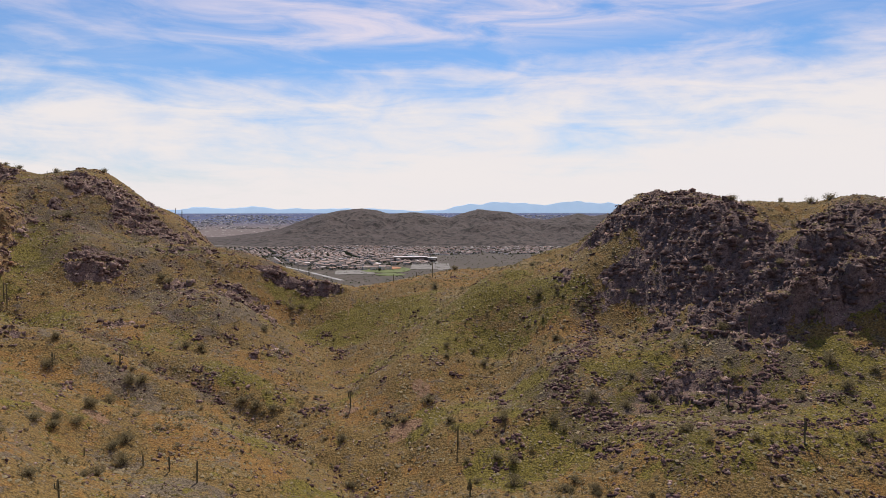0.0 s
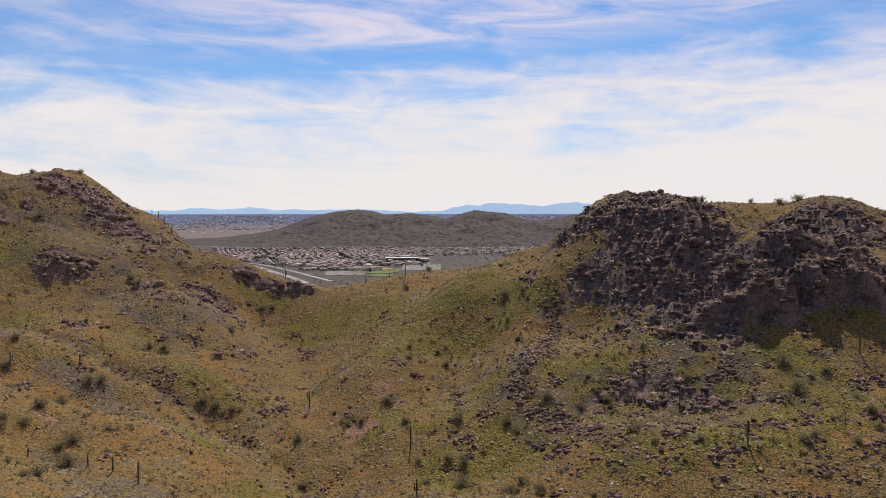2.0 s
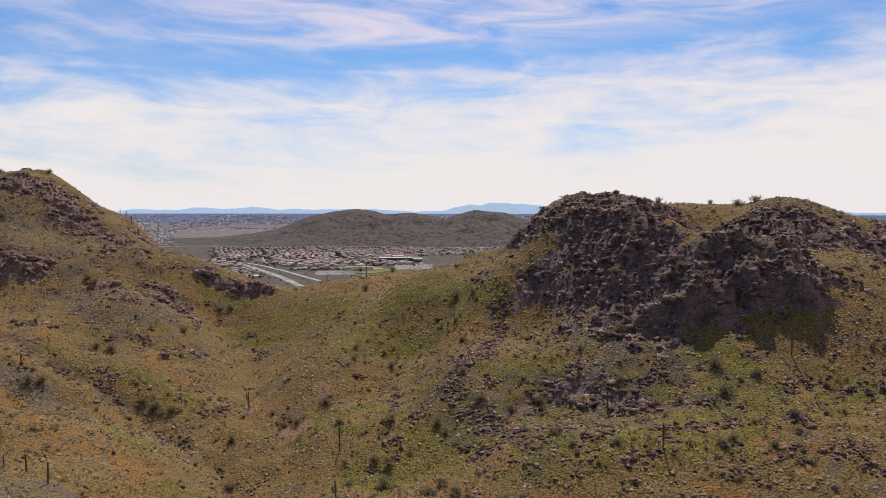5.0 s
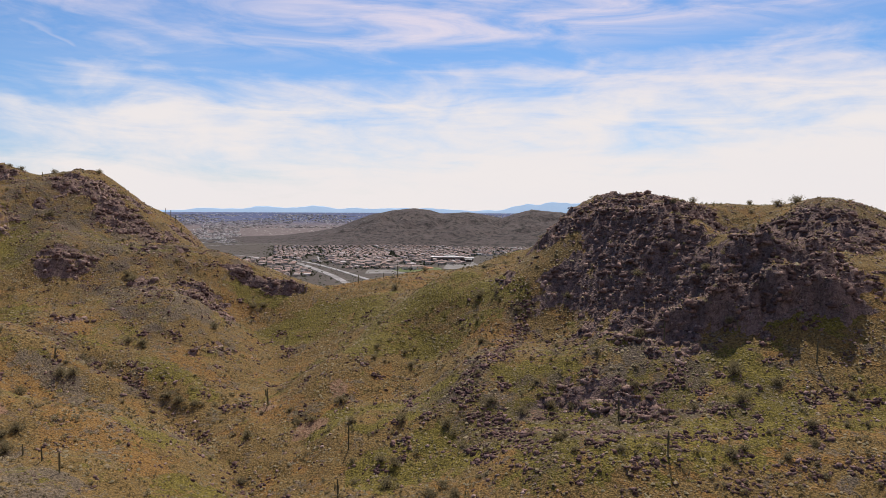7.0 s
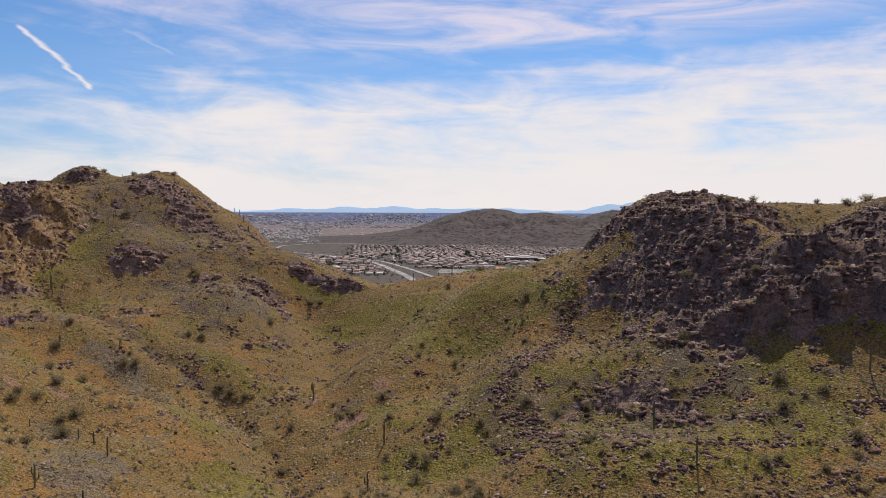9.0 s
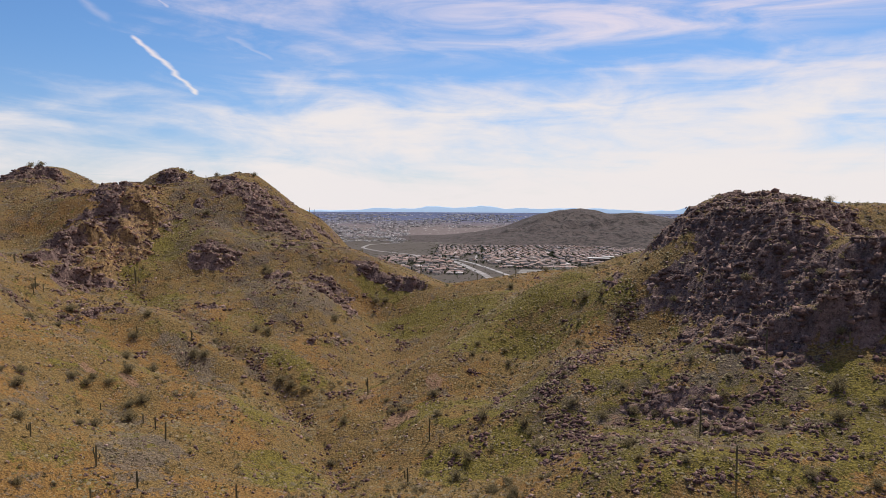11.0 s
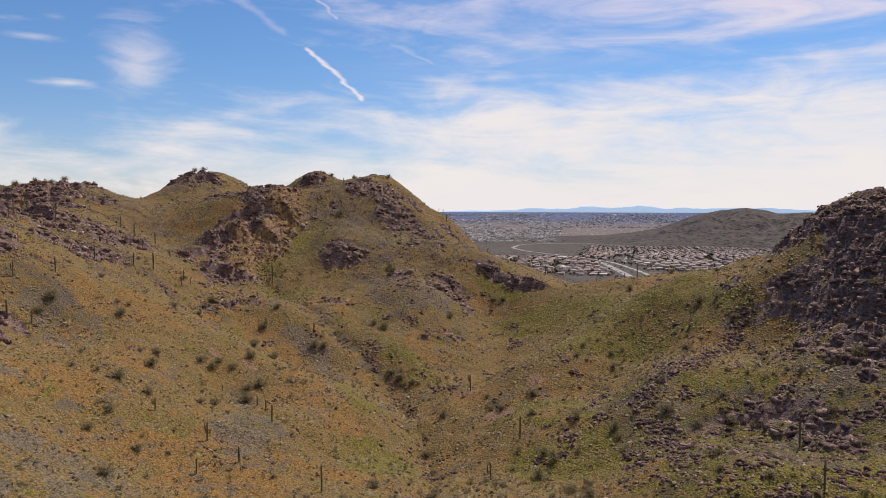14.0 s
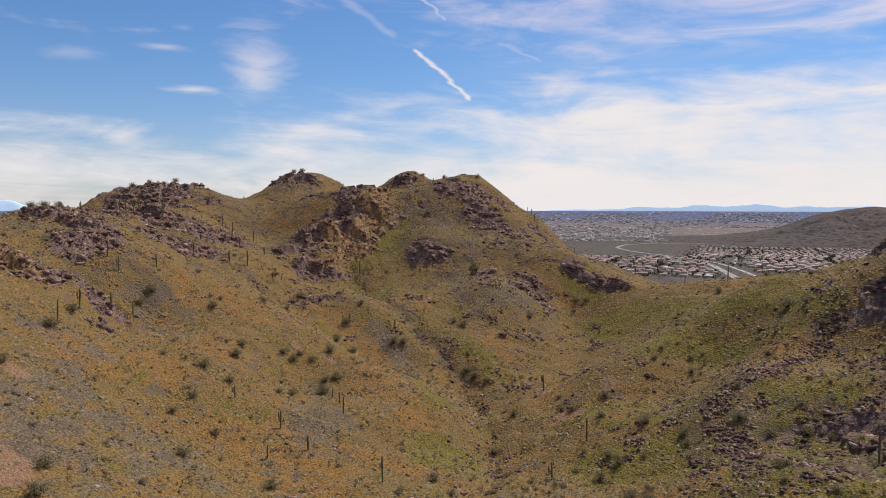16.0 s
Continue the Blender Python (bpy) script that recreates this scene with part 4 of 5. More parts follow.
def stone_material(name, island, warm=(1.0, 1.0, 1.0)):
    m, tree, b = material(name, 0.88)
    if island:
        rnd = tree.nodes.new("ShaderNodeNewGeometry").outputs["Random Per Island"]
    else:
        rnd = tree.nodes.new("ShaderNodeObjectInfo").outputs["Random"]
    col = ramp(tree, rnd, [(0.0, (0.085, 0.05, 0.042)), (0.35, (0.15, 0.092, 0.077)), (0.6, (0.205, 0.13, 0.108)), (0.8, (0.265, 0.163, 0.13)), (0.93, (0.32, 0.22, 0.185)), (1.0, (0.42, 0.3, 0.24))])
    tone = blend(tree, 1.0, col, (*warm, 1))
    tone.node.blend_type = "MULTIPLY"
    col = tone
    p = here(tree)
    varnish = step(tree, grain(tree, p, 1.4, 4, 0.65), 0.42, 0.62)
    dark = blend(tree, 1.0, col, (0.55, 0.5, 0.5, 1))
    dark.node.blend_type = "MULTIPLY"
    tree.links.new(blend(tree, varnish, col, dark), b.inputs["Base Color"])
    bumped(tree, b, grain(tree, p, 3.5, 4, 0.7), 0.6, 0.25)
    return m


STONE, STONES = stone_material("desert_varnish_stone", False), stone_material("loose_stone", True)
DARK_STONES = stone_material("dark_varnish_stone", True, (0.72, 0.66, 0.7))
OCHRE_STONES = stone_material("ochre_stone", True, (1.2, 0.98, 0.74))

CUBE = np.array([(-1, -1, -1), (1, -1, -1), (1, 1, -1), (-1, 1, -1), (-1, -1, 1), (1, -1, 1), (1, 1, 1), (-1, 1, 1)]) * 0.72
CUBE_FACES = np.array([(0, 2, 1), (0, 3, 2), (4, 5, 6), (4, 6, 7), (0, 1, 5), (0, 5, 4), (1, 2, 6), (1, 6, 5), (2, 3, 7), (2, 7, 6), (3, 0, 4), (3, 4, 7)])


def angular(rng, rounds):
    """A broken stone: a ball cut by a few flat planes."""
    bm = bmesh.new()
    bmesh.ops.create_icosphere(bm, subdivisions=rounds, radius=1.0)
    cuts = rng.normal(0, 1, (9, 3))
    cuts /= np.linalg.norm(cuts, axis=1, keepdims=True)
    deep = rng.uniform(0.42, 0.78, 9)
    co = np.array([v.co[:] for v in bm.verts])
    for n, d in zip(cuts, deep):
        over = np.maximum(co @ n - d, 0)
        co -= over[:, None] * n
    co *= 1 + rng.normal(0, 0.03, (len(co), 1))
    faces = [tuple(v.index for v in f.verts) for f in bm.faces]
    bm.free()
    return co, np.array(faces)


def stony(x, y):
    """How thickly loose stone lies, 0 to 1."""
    w = 0.17 + 0 * x
    w = np.maximum(w, 0.75 * zones(x, y, SCREE, 0.6))
    w = np.maximum(w, 0.95 * crags(x, y))
    w = np.maximum(w, 0.7 * ease(x, 20, 70) * (1 - ease(y, 290, 340)))
    w = np.maximum(w, 0.6 * (1 - ease(x, -110, -50)) * ease(y, 285, 320))
    w = np.maximum(w, 0.3 * zones(x, y, [(-30, 240, 70, 60, 0.0)], 0.5))
    w = np.maximum(w, 0.3 * zones(x, y, [(-110, 165, 100, 70, -0.3)], 0.4))
    w = np.maximum(w, 0.8 * zones(x, y, [(-240, 195, 80, 42, 0.5), (-180, 140, 30, 26, 0.3)], 0.5))
    clump = ease(fractal(x, y, 11.0, 131, 3), 0.08, 0.5)
    return np.clip(w * (0.12 + 1.7 * clump), 0, 1)


def stone_stuff(name, n, lo, hi, power, seed, field, label, sink=0.25, mat=None, area=(-360, 262, 78, 470), tries=6, level=0.0):
    rng = np.random.default_rng(seed)
    x, y = rng.uniform(*area[:2], tries * n), rng.uniform(*area[2:], tries * n)
    keep = rng.random(len(x)) < field(x, y)
    x, y = x[keep][:n], y[keep][:n]
    n = len(x)
    size = lo + (hi - lo) * rng.random(n) ** power
    z = relief(x, y) - sink * size * 0.4
    shapes = [CUBE * rng.uniform([0.75, 0.65, 0.45], [1.15, 1.0, 0.85], 3) * rng.uniform(0.62, 1.1, (8, 1)) + rng.normal(0, 0.07, (8, 3)) for _ in range(14)]
    pick = rng.integers(0, 14, n)
    rot = turned(rng, n)
    if level:
        # bedded slabs lie nearly level
        spin, a, b = rng.uniform(0, 2 * np.pi, n), rng.normal(0, level, n), rng.normal(0, level, n)
        c, s, o = np.cos(spin), np.sin(spin), np.ones(n)
        rot = np.stack([c, -s, a, s, c, b, -a * c - b * s, a * s - b * c, o], 1).reshape(n, 3, 3)
    rot = rot * (size[:, None, None] * 0.6)
    flatten = np.array([1.1, 1.0, 0.85])
    co = np.einsum("nij,nvj->nvi", rot, np.array(shapes)[pick]) * flatten + np.stack([x, y, z], 1)[:, None]
    f = (CUBE_FACES[None] + (np.arange(n) * 8)[:, None, None]).reshape(-1, 3)
    return tagged(new(name, raw_mesh(name, co.reshape(-1, 3), f, mat or STONES)), label, "stones", kind="stuff")


stone_stuff("loose_stones", 50000, 0.26, 1.6, 3.0, 3, stony, "dark brown loose stones strewn over the slope")
def bare(x, y):
    """Thickness of outcrop rock: thicker where the face is steep."""
    c = crags(x, y)
    run = np.hypot(relief(x + 1, y) - relief(x - 1, y), relief(x, y + 1) - relief(x, y - 1)) / 2
    return np.clip(0.32 * c ** 1.3 * np.sqrt(1 + np.minimum(run, 1.2) ** 2), 0, 1)


heap_rng = np.random.default_rng(29)
SCREE_RUN = [(60, 295), (57, 282), (53, 268), (46, 254), (40, 242), (48, 226), (56, 214), (62, 202)]
HEAPS = [(heap_rng.uniform(15, 175), heap_rng.uniform(165, 262), heap_rng.uniform(1.6, 3.6)) for _ in range(45)]
HEAPS += [(heap_rng.uniform(-150, 20), heap_rng.uniform(230, 390), heap_rng.uniform(1.2, 3.0)) for _ in range(50)]
HEAPS += [(87, 232, 2.2), (85, 230, 2.2), (107, 227, 3.4), (108, 231, 4), (99, 189, 2.2), (97, 190, 2.2), (135, 235, 2.4), (146, 214, 3.6), (138, 212, 3.4), (139, 210, 3.2), (120, 227, 2.6), (117, 198, 4), (107, 196, 3.8), (94, 219, 3.2), (97, 222, 3.2), (91, 216, 2.2), (79, 194, 3.4), (82, 202, 3.2), (88, 184, 3.4), (109, 177, 2.8), (111, 178, 2.2), (135, 197, 3.8), (126, 182, 3.2), (43, 227, 2.6), (45, 212, 3.6), (48, 204, 3.6), (16, 210, 2.2), (19, 232, 2.6), (49, 218, 2.2), (40, 233, 2.2), (66, 225, 3.2), (81, 241, 3.2)]
for (ax, ay), (bx, by) in zip(SCREE_RUN, SCREE_RUN[1:]):
    HEAPS += [(ax + (bx - ax) * k / 4 + heap_rng.normal(0, 1.5), ay + (by - ay) * k / 4 + heap_rng.normal(0, 1.5), heap_rng.uniform(2.5, 4.5)) for k in range(4)]


def piled(x, y):
    """Tight heaps of stones on the slopes."""
    w = np.maximum(0.9 * ease(x, 10, 80) * (1 - ease(y, 290, 340)), 0.5 * zones(x, y, [(-70, 320, 90, 50, 0.0), (-30, 240, 60, 50, 0.0), (-190, 370, 60, 40, 0.0), (-200, 190, 80, 40, 0.6)], 0.4))
    heaps = 0.25 * w * ease(fractal(x, y, 13.0, 191, 3), 0.46, 0.58)
    for cx, cy, r in HEAPS:
        heaps = np.maximum(heaps, np.exp(-(((x - cx) / r) ** 2 + ((y - cy) / (0.8 * r)) ** 2) ** 1.5))
    return np.maximum(heaps, -0.7 * gully(x, y, WASH, 1.0, 3.5) * ease(fractal(x, y, 9.0, 195, 2), -0.1, 0.3))


stone_stuff("rock_piles", 10500, 0.4, 2.0, 2.0, 14, piled, "tight heaps of dark purple-brown stones", mat=DARK_STONES, area=(-260, 180, 140, 400), tries=20)
YELLOW = OCHRE[:3]
stone_stuff("outcrop_rocks", 34000, 0.5, 3.4, 2.5, 4, lambda x, y: bare(x, y) * (1 - 0.6 * zones(x, y, YELLOW)), "jagged dark brown rocks of the outcrops", 0.6, tries=13, level=0.3)
stone_stuff("ochre_outcrop_rocks", 1300, 0.5, 2.6, 2.6, 6, lambda x, y: bare(x, y) * zones(x, y, YELLOW), "jagged yellow-ochre rocks of the cliff", 0.6, OCHRE_STONES, (-275, -165, 255, 380), level=0.35)


def build_boulders():
    rng = np.random.default_rng(21)
    shapes = []
    for _ in range(8):
        co, faces = angular(rng, 2)
        me = raw_mesh("boulder", co * [1.1, 0.95, 0.8], faces, STONE)
        shapes.append(me)
    known = [(78.6, 260.2, 1.6), (88.4, 219.0, 2.6), (90.6, 223.5, 1.9), (66.5, 208.2, 1.9), (48.3, 210.5, 1.5), (52.8, 207.2, 1.6), (49.9, 202.8, 1.4), (57.0, 221.0, 1.3)]
    x, y = rng.uniform(-330, 230, 9000), rng.uniform(85, 420, 9000)
    keep = rng.random(9000) < stony(x, y) * (0.15 + 0.85 * (crags(x, y) < 0.3))
    spots = known + [(a, b, 0.9 + 1.3 * rng.random() ** 2.5) for a, b in zip(x[keep][:292], y[keep][:292])]
    for a, b, size in spots:
        ob = new("boulder", shapes[int(rng.integers(8))])
        ob.matrix_basis = pose(a, b, ground_at(a, b) + 0.16 * size, rng.uniform(-20, 20), rng.uniform(-20, 20), rng.uniform(0, 360)) @ Matrix.Diagonal((size * 0.5, size * 0.5, size * 0.5, 1))
        tagged(ob, "angular dark brown boulder half sunk in the slope", "boulder", "boulders on the slope")


build_boulders()


def leaf_material(name, stops, thin=False):
    m, tree, b = material(name, 0.8)
    rnd = tree.nodes.new("ShaderNodeNewGeometry").outputs["Random Per Island"]
    col = ramp(tree, rnd, stops)
    own = tree.nodes.new("ShaderNodeObjectInfo").outputs["Random"]
    tint = blend(tree, mth(tree, "MULTIPLY", own, 0.6), col, (0.22, 0.175, 0.095, 1))
    tree.links.new(tint, b.inputs["Base Color"])
    if thin:
        # thin leaves let the sun through
        glow = put(tree, "ShaderNodeBsdfTranslucent", tint)
        both = put(tree, "ShaderNodeMixShader", 0.45, b.outputs[0], glow.outputs[0])
        out = [n for n in tree.nodes if n.bl_idname == "ShaderNodeOutputMaterial"][0]
        tree.links.new(both.outputs[0], out.inputs[0])
    return m


FOLIAGE = leaf_material("shrub_leaf", [(0.0, (0.1, 0.083, 0.044)), (0.5, (0.225, 0.185, 0.095)), (0.85, (0.34, 0.28, 0.155)), (1.0, (0.43, 0.355, 0.215))], True)
HERB = leaf_material("herb_leaf", [(0.0, (0.06, 0.048, 0.019)), (0.3, (0.085, 0.074, 0.023)), (0.55, (0.125, 0.086, 0.036)), (0.8, (0.16, 0.115, 0.045)), (1.0, (0.22, 0.135, 0.055))], True)
CUSHION = leaf_material("cushion_leaf", [(0.0, (0.05, 0.041, 0.025)), (0.3, (0.1, 0.08, 0.04)), (0.6, (0.155, 0.12, 0.065)), (0.85, (0.2, 0.15, 0.09)), (1.0, (0.26, 0.18, 0.09))])
TWIG = plain_colour("twig_bark", (0.06, 0.046, 0.036), (0.09, 0.07, 0.055), 0.9, False, 3.0)
CACTUS = leaf_material("cactus_skin", [(0.0, (0.058, 0.056, 0.03)), (1.0, (0.085, 0.08, 0.045))])
SNAG = plain_colour("bleached_wood", (0.5, 0.44, 0.36), (0.56, 0.5, 0.42), 0.9, False, 2.0)


def shrub_form(rng, blades, reach=1.0, squat=0.72):
    """Stems that fan out from one root, and leaf blades round their ends; radius about 1."""
    arms = int(rng.integers(9, 14))
    tips = []
    co, faces = [], []
    for k in range(arms):
        a, lean = 2 * np.pi * (k + rng.random()) / arms, rng.uniform(0.15, 1.25)
        tip = np.array([math.cos(a) * math.sin(lean), math.sin(a) * math.sin(lean), squat * 1.35 * math.cos(lean) + 0.25]) * rng.uniform(0.6, 1.0) * reach
        tips.append(tip)
        mid = tip * 0.55 + rng.normal(0, 0.06, 3)
        i = len(co)
        for p, w in ((np.array([0, 0, -0.12]), 0.05), (mid, 0.035), (tip, 0.012)):
            for s in range(3):
                b = 2 * np.pi * s / 3
                co.append(p + [w * math.cos(b), w * math.sin(b), 0])
        for ring in (0, 3):
            for s in range(3):
                t = (s + 1) % 3
                faces.append((i + ring + s, i + ring + t, i + ring + 3 + t, i + ring + 3 + s))
    tips = np.array(tips)
    c = tips[rng.integers(0, arms, blades)] * rng.uniform(0.45, 1.1, (blades, 1)) + rng.normal(0, 0.17, (blades, 3))
    c[:, 2] = np.maximum(c[:, 2], 0.03)
    axis = c / (np.linalg.norm(c, axis=1, keepdims=True) + 0.1) * 0.6 + rng.normal(0, 0.5, (blades, 3))
    axis *= rng.uniform(0.05, 0.11, (blades, 1)) / np.linalg.norm(axis, axis=1, keepdims=True)
    side = np.cross(axis, rng.normal(0, 1, (blades, 3)))
    side *= rng.uniform(0.02, 0.042, (blades, 1)) / (np.linalg.norm(side, axis=1, keepdims=True) + 1e-6)
    tri = np.stack([c - axis - side, c - axis * 0.2 + side * 1.3, c + axis], 1)
    return np.array(co), np.array(faces), tri.reshape(-1, 3)


# x, y, radius
SHRUBS = [(-96.3, 86.1, 2.7), (-96.2, 146.1, 3.4), (-103.4, 163, 3.2), (-111.5, 171.5, 2.6), (-88, 150.2, 2.6), (-81.7, 133, 2.2), (-77.2, 123.5, 2.3), (-66, 130.5, 2.3),
    (-57.2, 114.8, 3.1), (-35.7, 127.2, 3.2), (-84.6, 173.2, 2.5), (-84.8, 187.4, 3.6), (-88.1, 197, 3.3), (-103.3, 219.9, 3.1), (-126.9, 232.1, 4.4), (-101, 195.8, 2.3),
    (-105.4, 193.6, 2.3), (-107.9, 255.7, 5.2), (-143.7, 180.1, 2.9), (-151.9, 210.6, 4.5), (-167.9, 245.2, 4.9), (-156, 227.3, 2.7), (-12.8, 151.1, 2.1), (-13.6, 166.2, 2.2),
    (-48.5, 77.3, 2.9), (-37.7, 71.4, 3.7), (-124.6, 109.4, 4.1), (-141.4, 123.5, 3.7), (-156.1, 160.7, 4.1), (-152.4, 153.9, 3.1)]
SHRUBS += [(-130.2, 341, 6.8), (-97.3, 287.3, 3.6), (-79.5, 318.3, 2.9), (-67.4, 256.8, 4.9), (-61.3, 256.6, 2.4), (-33.7, 236.4, 2.6), (-75.9, 358.7, 2.5), (-71.7, 361, 2.5),
    (-5.3, 253.3, 3.5), (19.9, 231.4, 3.3), (34.8, 224.9, 2.8), (48.8, 233, 3), (58.9, 227.9, 2.7), (67.9, 230.4, 2.9), (74.2, 230.2, 2.1), (41.6, 311.5, 3.6),
    (49, 308, 2.4), (-4.2, 370.2, 2.7), (6.6, 410.3, 2.9), (42.2, 343.8, 2.4), (44.1, 278.7, 2.6), (12.5, 290, 2.1), (16.2, 281.9, 2.1), (1.4, 288.4, 1.9),
    (1.5, 281.3, 2.1), (2.2, 235.7, 2.4), (-13.5, 244.1, 2.6), (-23.9, 252.2, 2), (57.6, 295.6, 2.5), (99.2, 253.5, 3.2)]
SHRUBS += [(68.8, 200.6, 2.9), (83.4, 188.5, 2.2), (123.4, 228.6, 2.6), (132.6, 218.6, 2.5), (134.3, 198.4, 2.4), (114.4, 189.1, 1.9), (123.9, 186, 1.9), (132.3, 190.6, 2.3),
    (93.7, 229.6, 2.2), (108, 214, 2.1), (20.8, 211, 2.8), (36.7, 196.5, 2.6), (-28.3, 216, 2.7), (63.8, 240.6, 1.9), (122.4, 225.2, 3.3), (110.9, 187.8, 2.5),
    (120.9, 212.7, 3.1), (20.2, 200.7, 3.1), (33.4, 193, 2.6), (40.6, 187.1, 2.6), (16.3, 213.4, 2.8), (126.5, 244.3, 3), (123.2, 262.8, 2.7), (102.3, 276.2, 2.8),
    (78.2, 295.3, 2.9), (-137, 247.3, 3.6), (-141.7, 261.9, 2.8), (-102.2, 206, 3.3), (-89.8, 192.8, 3.1), (-107.8, 187.1, 2.4)]
SHRUBS += [(-103.8, 189.1, 2.5), (-84.8, 167.3, 2.2), (-111.1, 252.8, 5.3), (-72.6, 257.9, 5.2), (-103.3, 287.5, 2.9), (-136, 346.2, 5.3), (-194.3, 373.5, 5.3), (178.4, 350.3, 3.3),
    (184.1, 343.8, 3.6), (120.2, 301.9, 2.2), (138.5, 344.3, 2.3), (169.8, 363.1, 2.2), (-259.1, 155.9, 3.4), (-230.6, 150.6, 2.9), (-248.7, 164.6, 2.8), (-366.9, 262.2, 3.4),
    (-356.1, 279, 3.4), (-354.9, 287, 3.4), (-348.4, 386.8, 3.3), (-346, 393.5, 3.7), (-209.4, 447.4, 3), (-357.4, 269.4, 2.5), (-266.6, 441.8, 2.2), (-234.1, 438.4, 2.7),
    (-257.6, 440.7, 3.2)]


def fertile(x, y):
    w = 0.25 + 0.3 * ease(x, -40, 60) + 0.35 * zones(x, y, [(-20, 250, 90, 70, 0.0)], 0.5) + 0.3 * crags(x, y) + 0.3 * zones(x, y, [(-250, 200, 110, 70, 0.6)], 0.4)
    w = w - 0.5 * gully(x, y, WASH, 1.0, 6.0)
    return w * (0.25 + 0.9 * ease(fractal(x, y, 34.0, 141, 3), -0.25, 0.5))


def build_shrubs():
    rng = np.random.default_rng(33)
    kinds = []
    for k in range(6):
        co, faces, tri = shrub_form(rng, 760, 1.0, rng.uniform(0.5, 0.75))
        plant = new("shrub")
        part("woody_base", raw_mesh("woody_base", co, faces, TWIG), plant, "thin dark stems fanning from one root")
        part("foliage", raw_mesh("foliage", tri, np.arange(len(tri)).reshape(-1, 3), FOLIAGE), plant)
        kinds.append(tagged(plant, "grey-green desert shrub on stony ground", "shrub", "shrubs on the slopes"))
    x, y = rng.uniform(-300, 170, 5000), rng.uniform(85, 400, 5000)
    keep = (rng.random(5000) < fertile(x, y)) & (crags(x, y) < 0.7)
    count = 300 - len(SHRUBS)
    spots = [(a, b, min(2.8, 0.82 * r)) for a, b, r in SHRUBS] + [(a, b, 0.7 + 0.8 * rng.random() ** 1.6) for a, b in zip(x[keep][:count], y[keep][:count])]
    for n, (a, b, r) in enumerate(spots):
        m = pose(a, b, ground_at(a, b) - 0.02, 0, 0, rng.uniform(0, 360))
        size = Matrix.Diagonal((r * 1.25, r * 1.25, r * rng.uniform(0.85, 1.15), 1))
        if n < 6:
            kinds[n].matrix_basis = m @ size
        else:
            made = copy_thing(kinds[int(rng.integers(6))], m)
            made.matrix_basis = m @ size
    # the many smaller ones
    forms = [shrub_form(rng, 48, 1.0, 0.7)[2].reshape(-1, 3, 3) * [1, 1, 0.68] for _ in range(6)]
    forms = [f.mean(1, keepdims=True) + (f - f.mean(1, keepdims=True)) * 3.3 for f in forms]
    for name, count, lo, hi, field, mat, label, seed in (("small_shrubs", 6600, 0.35, 1.6, fertile, FOLIAGE, "small grey-green desert shrubs on the slopes", 51),):
        r2 = np.random.default_rng(seed)
        x, y = r2.uniform(-360, 262, count * 9), r2.uniform(78, 470, count * 9)
        keep = r2.random(len(x)) < field(x, y)
        x, y = x[keep][:count], y[keep][:count]
        n = len(x)
        size = lo + (hi - lo) * r2.random(n) ** 2.2
        spin = r2.uniform(0, 2 * np.pi, n)
        base = np.array(forms)[r2.integers(0, 6, n)]
        c, s = np.cos(spin)[:, None, None], np.sin(spin)[:, None, None]
        bx, by = base[..., 0] * c - base[..., 1] * s, base[..., 0] * s + base[..., 1] * c
        co = np.stack([bx, by, base[..., 2]], -1) * size[:, None, None, None] + np.stack([x, y, relief(x, y)], 1)[:, None, None]
        co = co.reshape(-1, 3)
        tagged(new(name, raw_mesh(name, co, np.arange(len(co)).reshape(-1, 3), mat)), label, "shrubs", kind="stuff")
    # low cushions of brittlebush and bursage
    n = 52000
    r4 = np.random.default_rng(71)
    x, y = r4.uniform(-345, 255, 3 * n), r4.uniform(66, 440, 3 * n)
    keep = r4.random(3 * n) < (0.18 + 0.82 * ease(fractal(x, y, 20.0, 161, 3), -0.3, 0.4)) * (1 - 0.6 * crags(x, y))
    x, y = x[keep][:n], y[keep][:n]
    n = len(x)
    size = 0.16 + 0.5 * r4.random(n) ** 2.4
    dome = np.array([(1, 0, 0.1), (0.3, 0.95, 0.1), (-0.8, 0.6, 0.1), (-0.8, -0.6, 0.1), (0.3, -0.95, 0.1), (0.1, 0.05, 1.0)])
    fan = np.array([(0, 1, 5), (1, 2, 5), (2, 3, 5), (3, 4, 5), (4, 0, 5)])
    base = np.array([dome * r4.uniform(0.65, 1.3, (6, 1)) + r4.normal(0, 0.08, (6, 3)) for _ in range(24)])[r4.integers(0, 24, n)]
    co = base * (size[:, None, None] * [1.1, 1.1, 0.95]) + np.stack([x, y, relief(x, y) - 0.06], 1)[:, None]
    f = (fan[None] + (np.arange(n) * 6)[:, None, None]).reshape(-1, 3)
    tagged(new("cushion_plants", raw_mesh("cushion_plants", co.reshape(-1, 3), f, CUSHION)), "low grey-green cushion plants dotting the slopes", "plants", kind="stuff")
    # herbs and grass tufts
    n = 26000
    r3 = np.random.default_rng(61)
    x, y = r3.uniform(-340, 250, 2 * n), r3.uniform(78, 455, 2 * n)
    keep = r3.random(2 * n) < 0.25 + 0.75 * ease(fractal(x, y, 14.0, 151, 3), -0.3, 0.4)
    x, y = x[keep][:n], y[keep][:n]
    n = len(x)
    size = r3.uniform(0.16, 0.46, n)
    blades = 5
    c = np.stack([x, y, relief(x, y)], 1)[:, None] + r3.normal(0, 0.5, (n, blades, 3)) * size[:, None, None] * [1, 1, 0.35]
    up = r3.normal(0, 0.55, (n, blades, 3)) + [0, 0, 0.7]
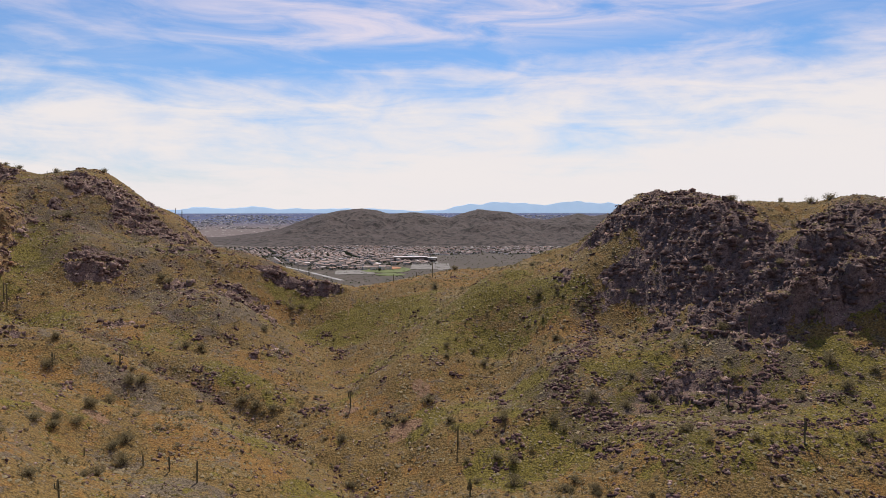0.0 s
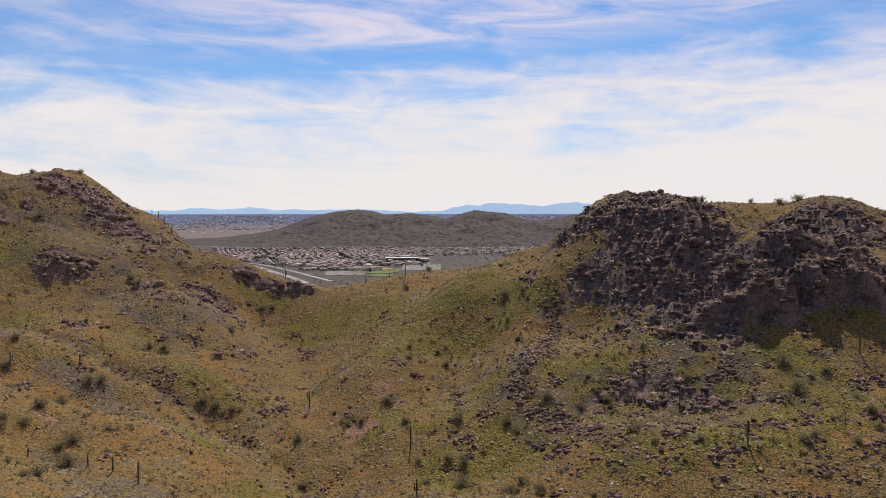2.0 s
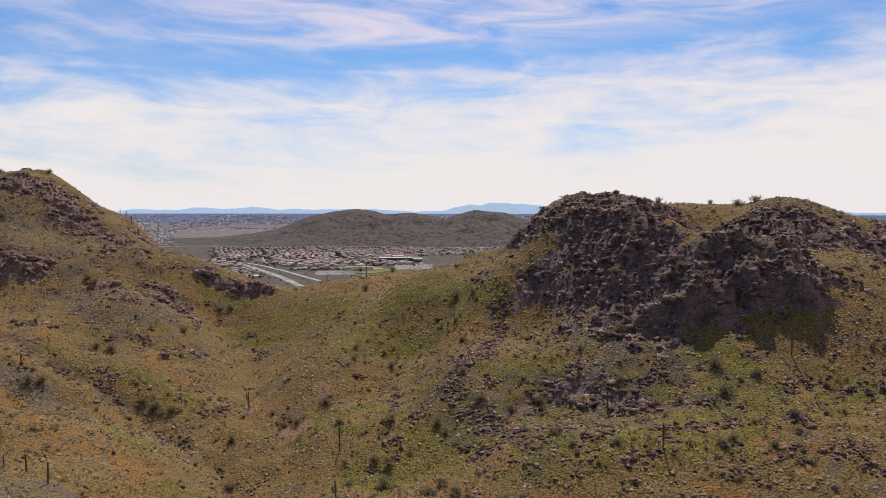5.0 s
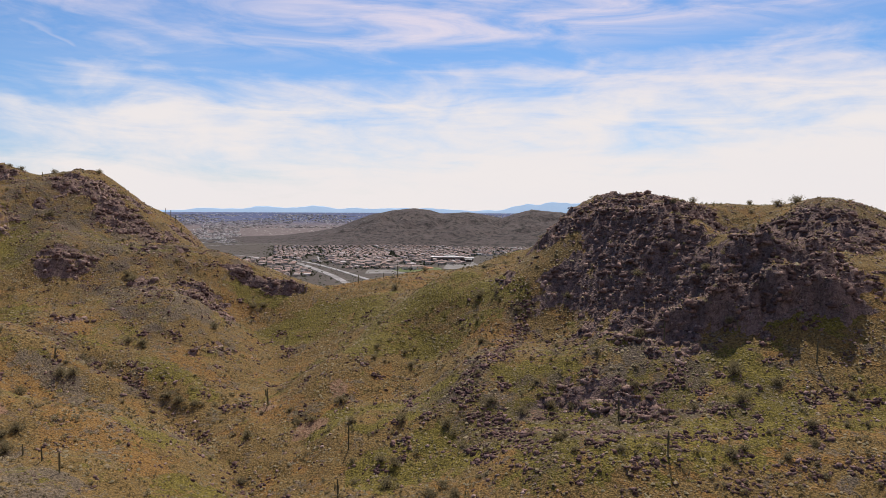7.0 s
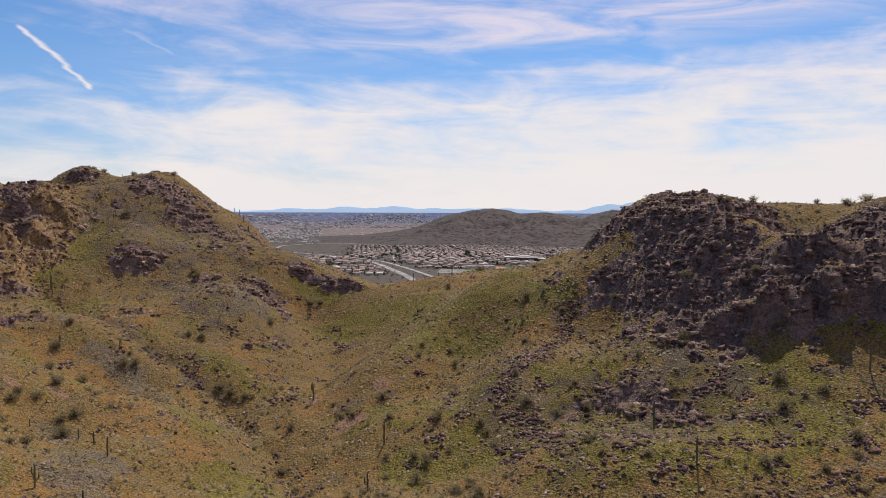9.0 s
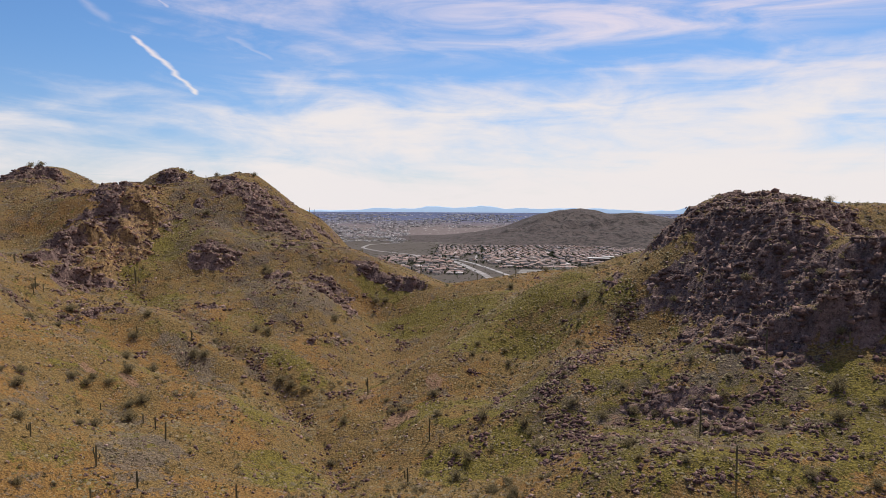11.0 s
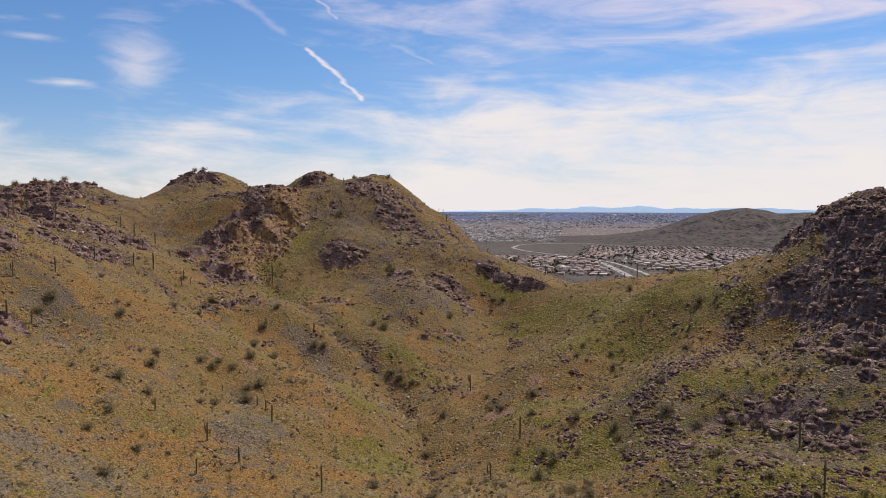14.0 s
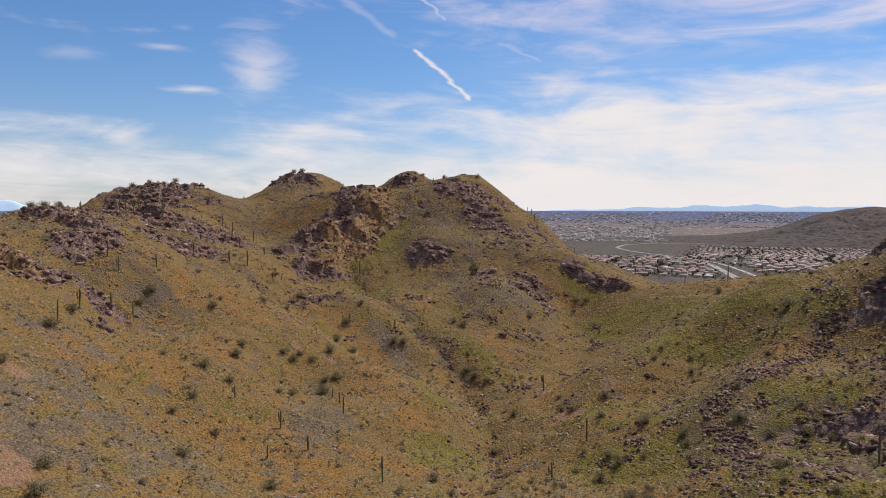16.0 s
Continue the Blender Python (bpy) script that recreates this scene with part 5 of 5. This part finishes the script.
    side = np.cross(up, r3.normal(0, 1, (n, blades, 3)))
    side /= np.linalg.norm(side, axis=2, keepdims=True) + 1e-6
    s = size[:, None, None]
    co = np.stack([c - side * s * 0.6, c + side * s * 0.6, c + up * s * 1.2], 2).reshape(-1, 3)
    tagged(new("herbs", raw_mesh("herbs", co, np.arange(len(co)).reshape(-1, 3), HERB)), "low green and straw-coloured spring herbs", "herbs", kind="stuff")


build_shrubs()


def tube(line, radii, ribs=11):
    """A fluted column along a line with a rounded tip."""
    line = np.array(line, float)
    co, faces = [], []
    k = 2 * ribs
    for j, (p, r) in enumerate(zip(line, radii)):
        d = line[min(j + 1, len(line) - 1)] - line[max(j - 1, 0)]
        d /= np.linalg.norm(d)
        u = np.cross(d, (0.0, 1.0, 0.05))
        u /= np.linalg.norm(u)
        v = np.cross(d, u)
        for s in range(k):
            a = 2 * np.pi * s / k
            q = r * (1.0 if s % 2 == 0 else 0.82)
            co.append(p + q * (u * math.cos(a) + v * math.sin(a)))
        if j:
            i = (j - 1) * k
            faces += [(i + s, i + (s + 1) % k, i + k + (s + 1) % k, i + k + s) for s in range(k)]
    i = (len(line) - 1) * k
    faces.append(tuple(i + s for s in range(k)))
    return co, faces


def make_saguaro(x, y, high, rng):
    """A ribbed column, with upturned arms on the older ones."""
    plant = new("saguaro_cactus")
    plant.matrix_basis = pose(x, y, ground_at(x, y) - 0.1, rng.uniform(-2, 2), rng.uniform(-2, 2), rng.uniform(0, 360))
    r = min(0.24, 0.12 + 0.02 * high)
    h = np.array([0.0, 0.12, 0.4, 0.75, 0.93, 0.98, 1.0]) * high
    part("trunk", mesh_from("trunk", *tube([(0, 0, z) for z in h], r * np.array([0.8, 0.9, 1.05, 1.0, 0.85, 0.5, 0.12])), CACTUS), plant)
    arms = 0 if high < 4.2 else int(rng.choice([0, 0, 1, 2, 3]))
    for _ in range(arms):
        a, z0, out, up = rng.uniform(0, 2 * np.pi), high * rng.uniform(0.35, 0.6), rng.uniform(0.6, 0.95), high * rng.uniform(0.14, 0.34)
        c, s = math.cos(a), math.sin(a)
        line = [(0, 0, z0), (c * out * 0.6, s * out * 0.6, z0 + 0.05), (c * out, s * out, z0 + 0.4), (c * out, s * out, z0 + 0.4 + up * 0.6), (c * out, s * out, z0 + 0.4 + up * 0.95), (c * out, s * out, z0 + 0.4 + up)]
        part("arm", mesh_from("arm", *tube(line, r * np.array([0.6, 0.68, 0.75, 0.75, 0.5, 0.12]), 9), CACTUS), plant)
    words = "tall grey-green ribbed saguaro cactus with upturned arms" if arms else "grey-green ribbed saguaro cactus, a single column"
    tagged(plant, words, "cactus", "saguaro cacti")


# x, y, height
SAGUAROS = [(-144.6, 127.5, 7.4), (-148.8, 140.7, 6), (-147.4, 148.3, 5.1), (-131.3, 114.5, 7.2), (-62.8, 151.1, 5.9), (-48.7, 150.1, 4.6), (-21.7, 153.8, 7.4), (-51.3, 137.5, 4.3),
    (-79.7, 146.4, 4.2), (-70.5, 182.4, 4.1), (-61.1, 175.6, 5.8), (-93.3, 184.1, 2.4), (-135.9, 248.2, 5.4), (-192, 231.1, 8.3), (-79.3, 187.1, 3.4), (-193.8, 221.8, 5.8),
    (-169.2, 170, 5.6), (-166, 152.2, 6.2), (-194.9, 203, 5.7), (-174.3, 151.9, 6), (-181.7, 238.9, 5), (-184, 245.9, 3), (-220.5, 246.3, 4.5), (-264.6, 287.2, 7.3),
    (-276, 218.4, 9.7), (-258.4, 206.6, 8.9), (-257.5, 201.9, 7.8), (-231.4, 185.8, 9.1), (-250.7, 218.8, 10.5), (-227.6, 165.6, 5.6)]
SAGUAROS += [(-229.5, 247.8, 8.8), (-275.8, 272.4, 7.3), (-213.1, 257.1, 4.5), (-185.5, 302.9, 8.9), (-5.6, 387.6, 8.3), (-83.8, 449.1, 6.4), (-88.4, 463.4, 5.4), (-26.6, 384.7, 4.4),
    (-33.3, 256.4, 6.9), (4.6, 221.3, 7.7), (7.5, 195, 5.3), (94.6, 185.4, 6.8), (106.6, 249.3, 7), (87, 216.7, 7.6), (-196.3, 234.2, 6.9), (-185.4, 243.2, 5.7),
    (-182.9, 300.6, 9.5), (-117.8, 260, 4.7), (146, 224.5, 6.9), (128.2, 242, 3)]
FAR_SAGUAROS = [(-230.3, 421.2, 4.6), (-223.2, 417.3, 3.7), (-166.8, 449.9, 3.6), (-162.1, 447.8, 5.2), (-157.2, 444.5, 5.5), (-148.9, 435.0, 5.0), (-115.9, 427.7, 4.4), (-14.6, 395.4, 2.8), (138.8, 300.7, 2.4), (67.5, 329.6, 4.3)]
cactus_rng = np.random.default_rng(77)
for spot in SAGUAROS + FAR_SAGUAROS:
    make_saguaro(*spot, cactus_rng)


def make_snag(x, y, high, lean):
    rng = np.random.default_rng(int(x * 10) & 255)
    n = 7
    line = [(0.08 * math.sin(3 * k / n) + 0.02 * rng.normal(), 0.03 * rng.normal(), high * k / (n - 1)) for k in range(n)]
    ob = new("dead_trunk", mesh_from("dead_trunk", *tube(line, np.linspace(0.14, 0.05, n), 5), SNAG))
    ob.matrix_basis = pose(x, y, ground_at(x, y) - 0.1, 0, lean, 30)
    tagged(ob, "bleached dead cactus trunk standing on the slope", "dead trunk")


make_snag(-32.5, 294, 3.2, 4)
make_snag(52.0, 196, 2.4, 14)
